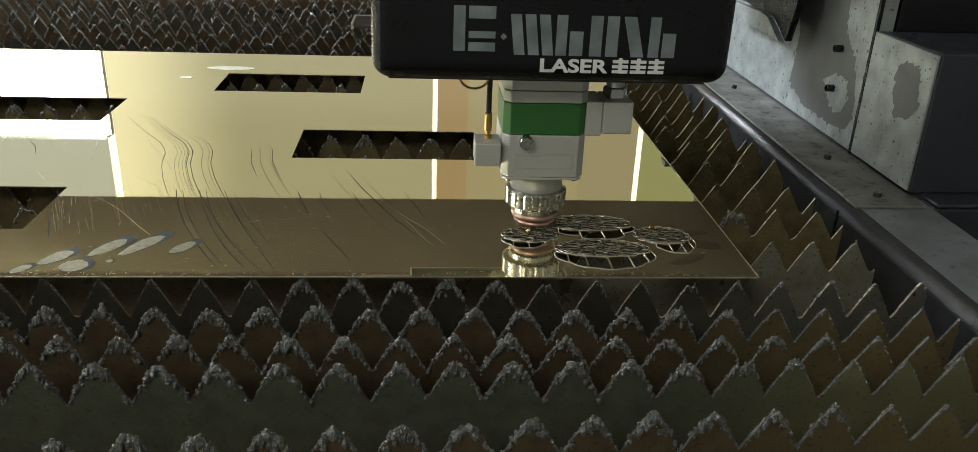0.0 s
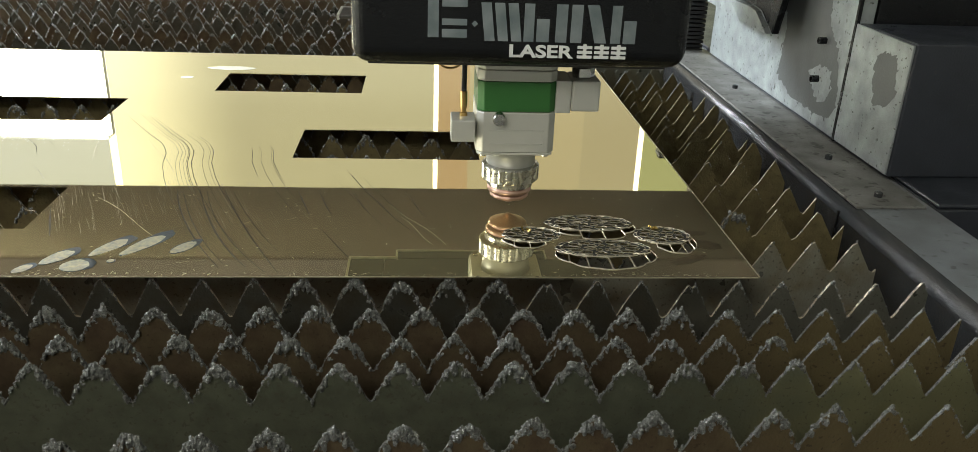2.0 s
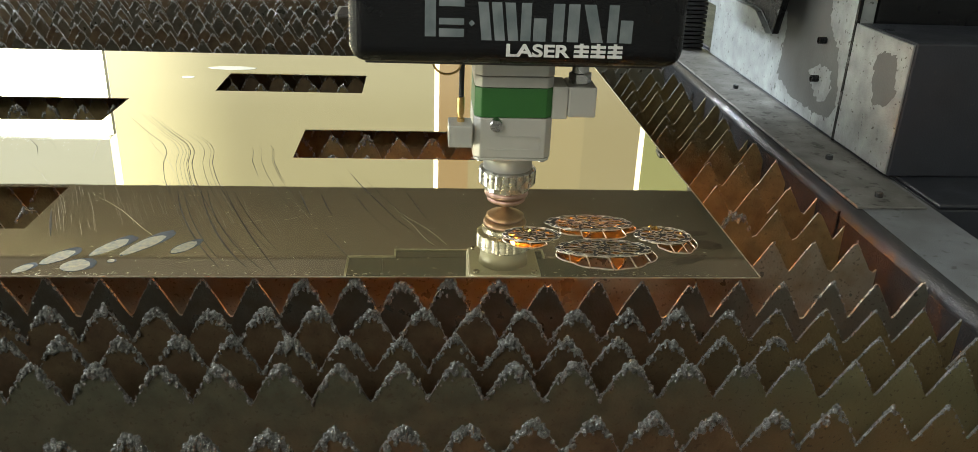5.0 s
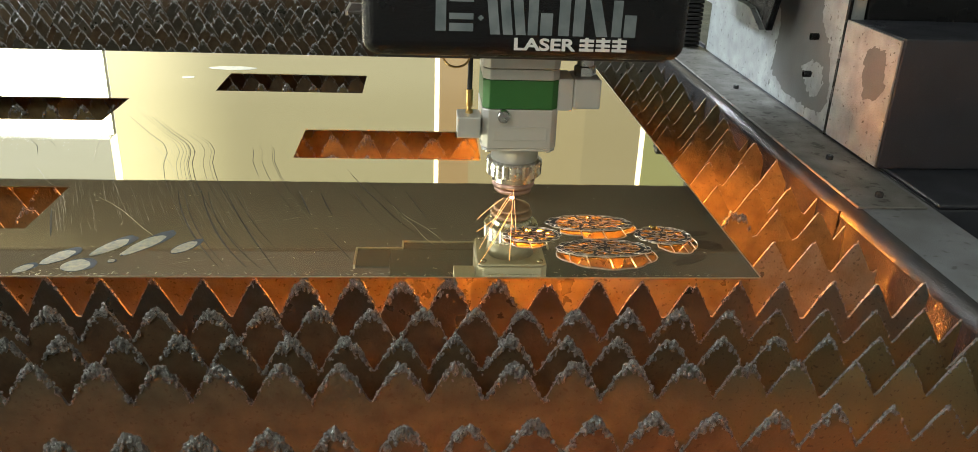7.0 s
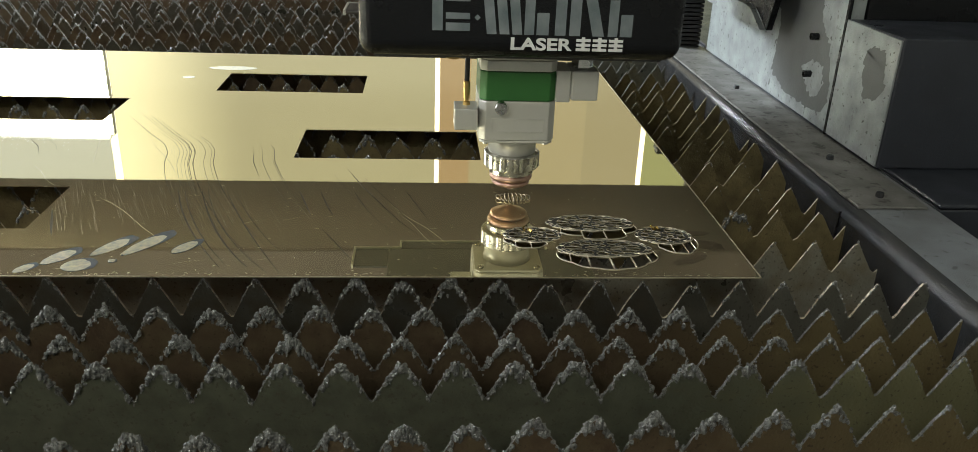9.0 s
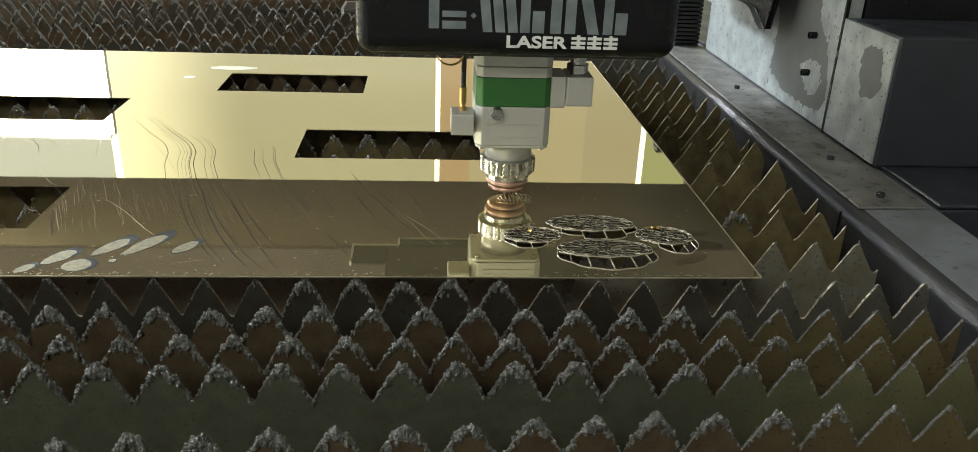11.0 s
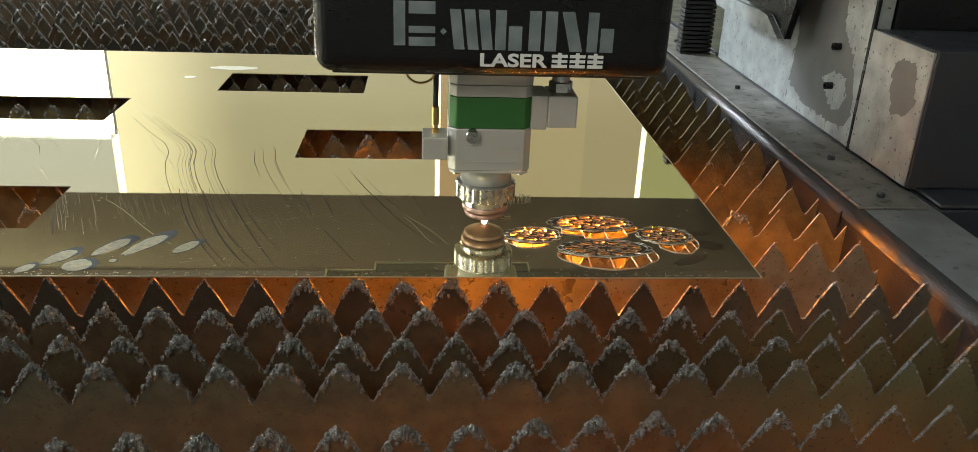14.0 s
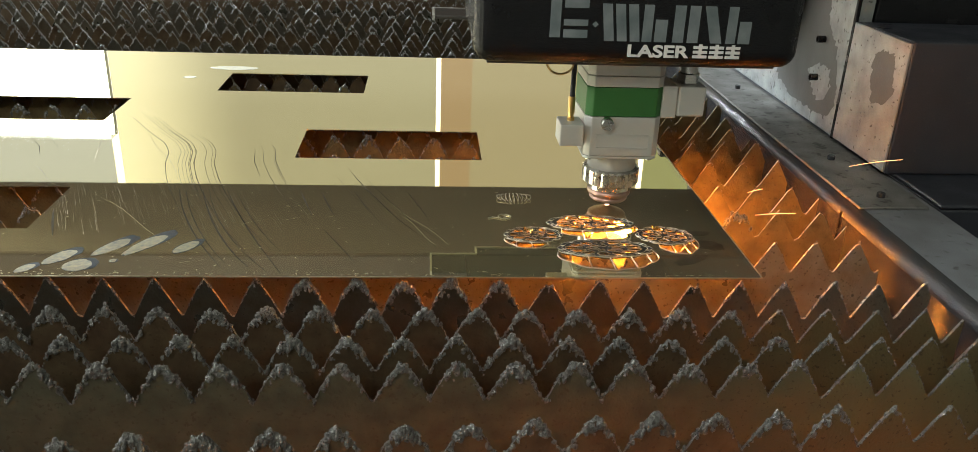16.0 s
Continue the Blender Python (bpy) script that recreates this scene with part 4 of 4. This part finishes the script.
# sparks that fly for a tenth of a second each: when, where from, the thing
FLIGHTS = [(1.2, (0.088, 0.742, 0.004), streaks("spark_spray", "orange sparks thrown over the slats", [((0.06, -0.06, 0.012), (0.13, -0.22, 0.02)), ((0.05, -0.05, 0.01), (0.155, -0.29, 0.012)), ((0.01, -0.03, 0.01), (0.03, -0.09, 0.01)), ((-0.02, -0.03, 0.01), (-0.07, -0.07, 0.012))])),
           (6.8, (0.09, 0.76, 0.004), streaks("spark_spray", "fan of orange sparks falling past the slats", burst(5, 14, 235, 310, 0.42, 0.03))),
           (7.0, (0.0862, 0.772, 0.003), streaks("spark_spray", "short sparks falling from the nozzle", [((0.002, -0.004, 0.004), (-0.040, -0.135, 0.004)), ((0, -0.004, 0.004), (-0.014, -0.130, 0.003)), ((-0.01, -0.02, 0.004), (-0.038, -0.07, 0.003)), ((0, -0.006, 0.006), (-0.030, -0.10, 0.006)), ((0, 0, 0.012), (-0.006, -0.10, 0.002))], 0.00025)),
           (7.6, (0.088, 0.757, 0.004), streaks("spark_spray", "burst of fine orange sparks over the sheet", burst(6, 30, 0, 360, 0.16, 0.25), 0.0003)),
           (8.5, (0.0931, 0.771, 0.004), streaks("spark_spray", "long orange spark in front of the nozzle", [((-0.010, -0.02, 0.002), (-0.1022, -0.251, 0.004)), ((-0.03, -0.09, 0.003), (-0.095, -0.22, 0.005))], 0.0006)),
           (11.4, (0.079, 0.781, 0.004), streaks("spark_spray", "wide burst of orange sparks over the sheet", burst(8, 60, 180, 372, 0.27, 0.12), 0.0004)),
           (13.5, (0.0656, 0.710, 0.0), streaks("spark_spray", "thin pinkish spark beyond the sheet", [((0.2018, -0.05, 0.0078), (0.3162, -0.05, 0.0043)), ((0.19, -0.03, 0.006), (0.25, -0.04, 0.006))], 0.0004)),
           (14.8, (0.083, 0.772, 0.004), streaks("spark_spray", "bright sparks thrown over the slats", burst(9, 14, 270, 325, 0.36, 0.04))),
           (16.0, (0.1756, 0.756, 0.0), streaks("spark_spray", "single sparks over the rail", [((0.2574, 0.044, 0.0263), (0.3127, 0.044, 0.0344)), ((0.1405, -0.02, -0.002), (0.180, -0.02, 0.0)), ((0.15, 0.03, 0.002), (0.165, 0.03, 0.006))], 0.0005))]
RIBS = curl("cut_ribs", "sprung row of thin cut brass ribs on the sheet", ribs(), 0.0004)
SWIRL = curl("cut_swirl", "thin curled brass strip on the sheet", swirl(), 0.0005)

# seconds, gantry forward, carriage sideways, head up
PATH = [(0, -0.0488, 0.0190, -0.0050), (0.2, -0.004, -0.001, -0.005), (0.5, -0.0024, -0.0017, -0.0055), (1, -0.0017, -0.0017, -0.0055), (1.5, -0.0006, -0.0013, -0.0049),
        (1.8, -0.0003, -0.0006, -0.0049), (2, 0.0, 0.0, 0.0), (2.2, 0.001, -0.0005, -0.0035), (2.5, 0.0012, -0.0015, -0.0035), (3, 0.0004, -0.0024, -0.0045), (3.5, 0.0003, -0.0032, -0.0052),
        (4, 0.0005, -0.0048, -0.0060), (4.2, 0.0008, -0.0045, -0.0060), (6.3, 0.0050, 0.0008, -0.0058), (6.5, 0.0057, 0.0014, -0.0058), (6.7, 0.016, 0.004, -0.001), (7, 0.0269, 0.0056, -0.0052),
        (7.5, 0.0101, 0.0086, 0.0), (8, 0.0264, 0.0095, -0.0056), (8.5, 0.0259, 0.0125, -0.0056), (8.8, 0.027, 0.008, -0.0056), (9, 0.0283, 0.0026, 0.0021), (9.2, 0.030, 0.001, -0.004),
        (11.3, 0.0365, -0.001, -0.0055), (11.5, 0.0362, -0.0023, -0.0055), (11.8, 0.033, -0.004, -0.0055), (12, -0.0065, -0.0195, 0.0126), (12.2, -0.0255, -0.0155, -0.004), (12.5, -0.0246, -0.0124, -0.0058),
        (13, -0.0332, -0.0099, -0.0058), (13.5, -0.0349, -0.0150, -0.0055), (14, -0.0343, -0.0268, -0.0048), (14.2, -0.032, -0.025, -0.004), (14.3, -0.026, -0.022, -0.002), (14.5, 0.0199, 0.0163, -0.0055),
        (15, 0.0574, -0.0003, -0.0050), (15.5, 0.0650, 0.0880, -0.0055), (16, 0.0111, 0.0950, -0.0058)]
# seconds and how many of the three jets burn
FIRE = [(0, 0), (0.4, 1), (0.6, 0), (0.9, 1), (1.0, 0), (1.3, 1), (1.5, 0), (1.7, 1), (1.9, 0), (2.3, 1), (2.5, 0), (2.7, 1), (2.9, 0), (3.7, 1), (3.8, 0), (4.0, 1), (4.1, 0),
        (4.4, 1), (4.6, 0), (5.0, 1), (5.2, 0), (5.6, 1), (5.9, 0), (6.2, 1), (6.4, 2), (6.5, 1), (6.6, 0), (6.9, 2), (7.0, 3), (7.1, 1), (7.3, 2), (7.4, 0), (7.7, 2), (8.2, 0),
        (8.5, 1), (8.7, 2), (8.9, 1), (9.0, 0), (9.5, 1), (9.9, 0), (10.3, 1), (10.9, 0), (11.5, 1), (11.9, 0), (12.3, 3), (12.5, 2), (13.5, 0), (13.6, 2), (14.2, 0), (14.7, 3), (15.85, 2), (16.1, 2)]


def place(t):
    """Gantry, carriage and head at t, on smooth curves through the rows of PATH that never overshoot."""
    n = max(i for i in range(len(PATH) - 1) if PATH[i][0] <= t or i == 0)
    a, b = PATH[n], PATH[n + 1]
    h = b[0] - a[0]
    k = min(1.0, max(0.0, (t - a[0]) / h))

    def slope(i, j):
        if i == 0 or i == len(PATH) - 1:
            return 0.0
        p, q, r = PATH[i - 1], PATH[i], PATH[i + 1]
        d0, d1 = (q[j] - p[j]) / (q[0] - p[0]), (r[j] - q[j]) / (r[0] - q[0])
        return 0.0 if d0 * d1 <= 0 else 2 * d0 * d1 / (d0 + d1)
    out = []
    for j in (1, 2, 3):
        m0, m1 = slope(n, j) * h, slope(n + 1, j) * h
        out.append((2 * k ** 3 - 3 * k * k + 1) * a[j] + (k ** 3 - 2 * k * k + k) * m0 + (3 * k * k - 2 * k ** 3) * b[j] + (k ** 3 - k * k) * m1)
    return out


NX, NY = 0.0806, 0.745


def motions():
    tenths = [(i / 10, *place(i / 10)) for i in range(161)]
    walk(GANTRY, [(t, pose(0, g, 0)) for t, g, c, z in tenths])
    walk(COVER, [(t, pose(c, g, 0)) for t, g, c, z in tenths])
    walk(HEAD, [(t, pose(NX + c, NY + g, z)) for t, g, c, z in tenths])

    def burn(ob, least):
        rows = []
        for (t0, n), (t1, _) in zip(FIRE, FIRE[1:]):
            steps = [t0] + [i / 10 for i in range(161) if t0 + 0.05 < i / 10 < t1 - 0.09] + [t1 - 0.034]
            for t in steps:
                g, c, z = place(t)
                rows.append((t, pose(NX + c, NY + g, 0 if n >= least else -0.5)))
        walk(ob, rows)
    for i, jet in enumerate(JETS):
        burn(jet, i + 1)
    burn(HOTSPOT, 1)
    for t, place_, ob in FLIGHTS:
        x, y, z = place_
        below, there = pose(x, y, -0.6), pose(x, y, z)
        end = [(t + 0.06, there), (t + 0.1, below), (16.2, below)] if t < 16 else [(16.1, there)]
        walk(ob, [(0.0, below), (t - 0.1, below), (t - 0.06, there)] + end)
    low, high = pose(0.30, 0.714, -0.6), pose(0.36, 0.714, -0.062)
    walk(STRAY, [(0.0, low), (7.4, low), (7.45, high), (7.55, high), (7.6, low), (16.0, low)])
    # the strips spring up through the cut
    walk(RIBS, [(0.0, pose(0.086, 0.7676, -0.006)), (8.85, pose(0.086, 0.7676, -0.006)), (8.95, pose(0.086, 0.7676, 0.0)), (16.0, pose(0.086, 0.7676, 0.0))])
    walk(SWIRL, [(0.0, pose(0.070, 0.7207, -0.006)), (11.9, pose(0.070, 0.7207, -0.006)), (12.0, pose(0.070, 0.7207, 0.0)), (16.0, pose(0.070, 0.7207, 0.0))])


motions()
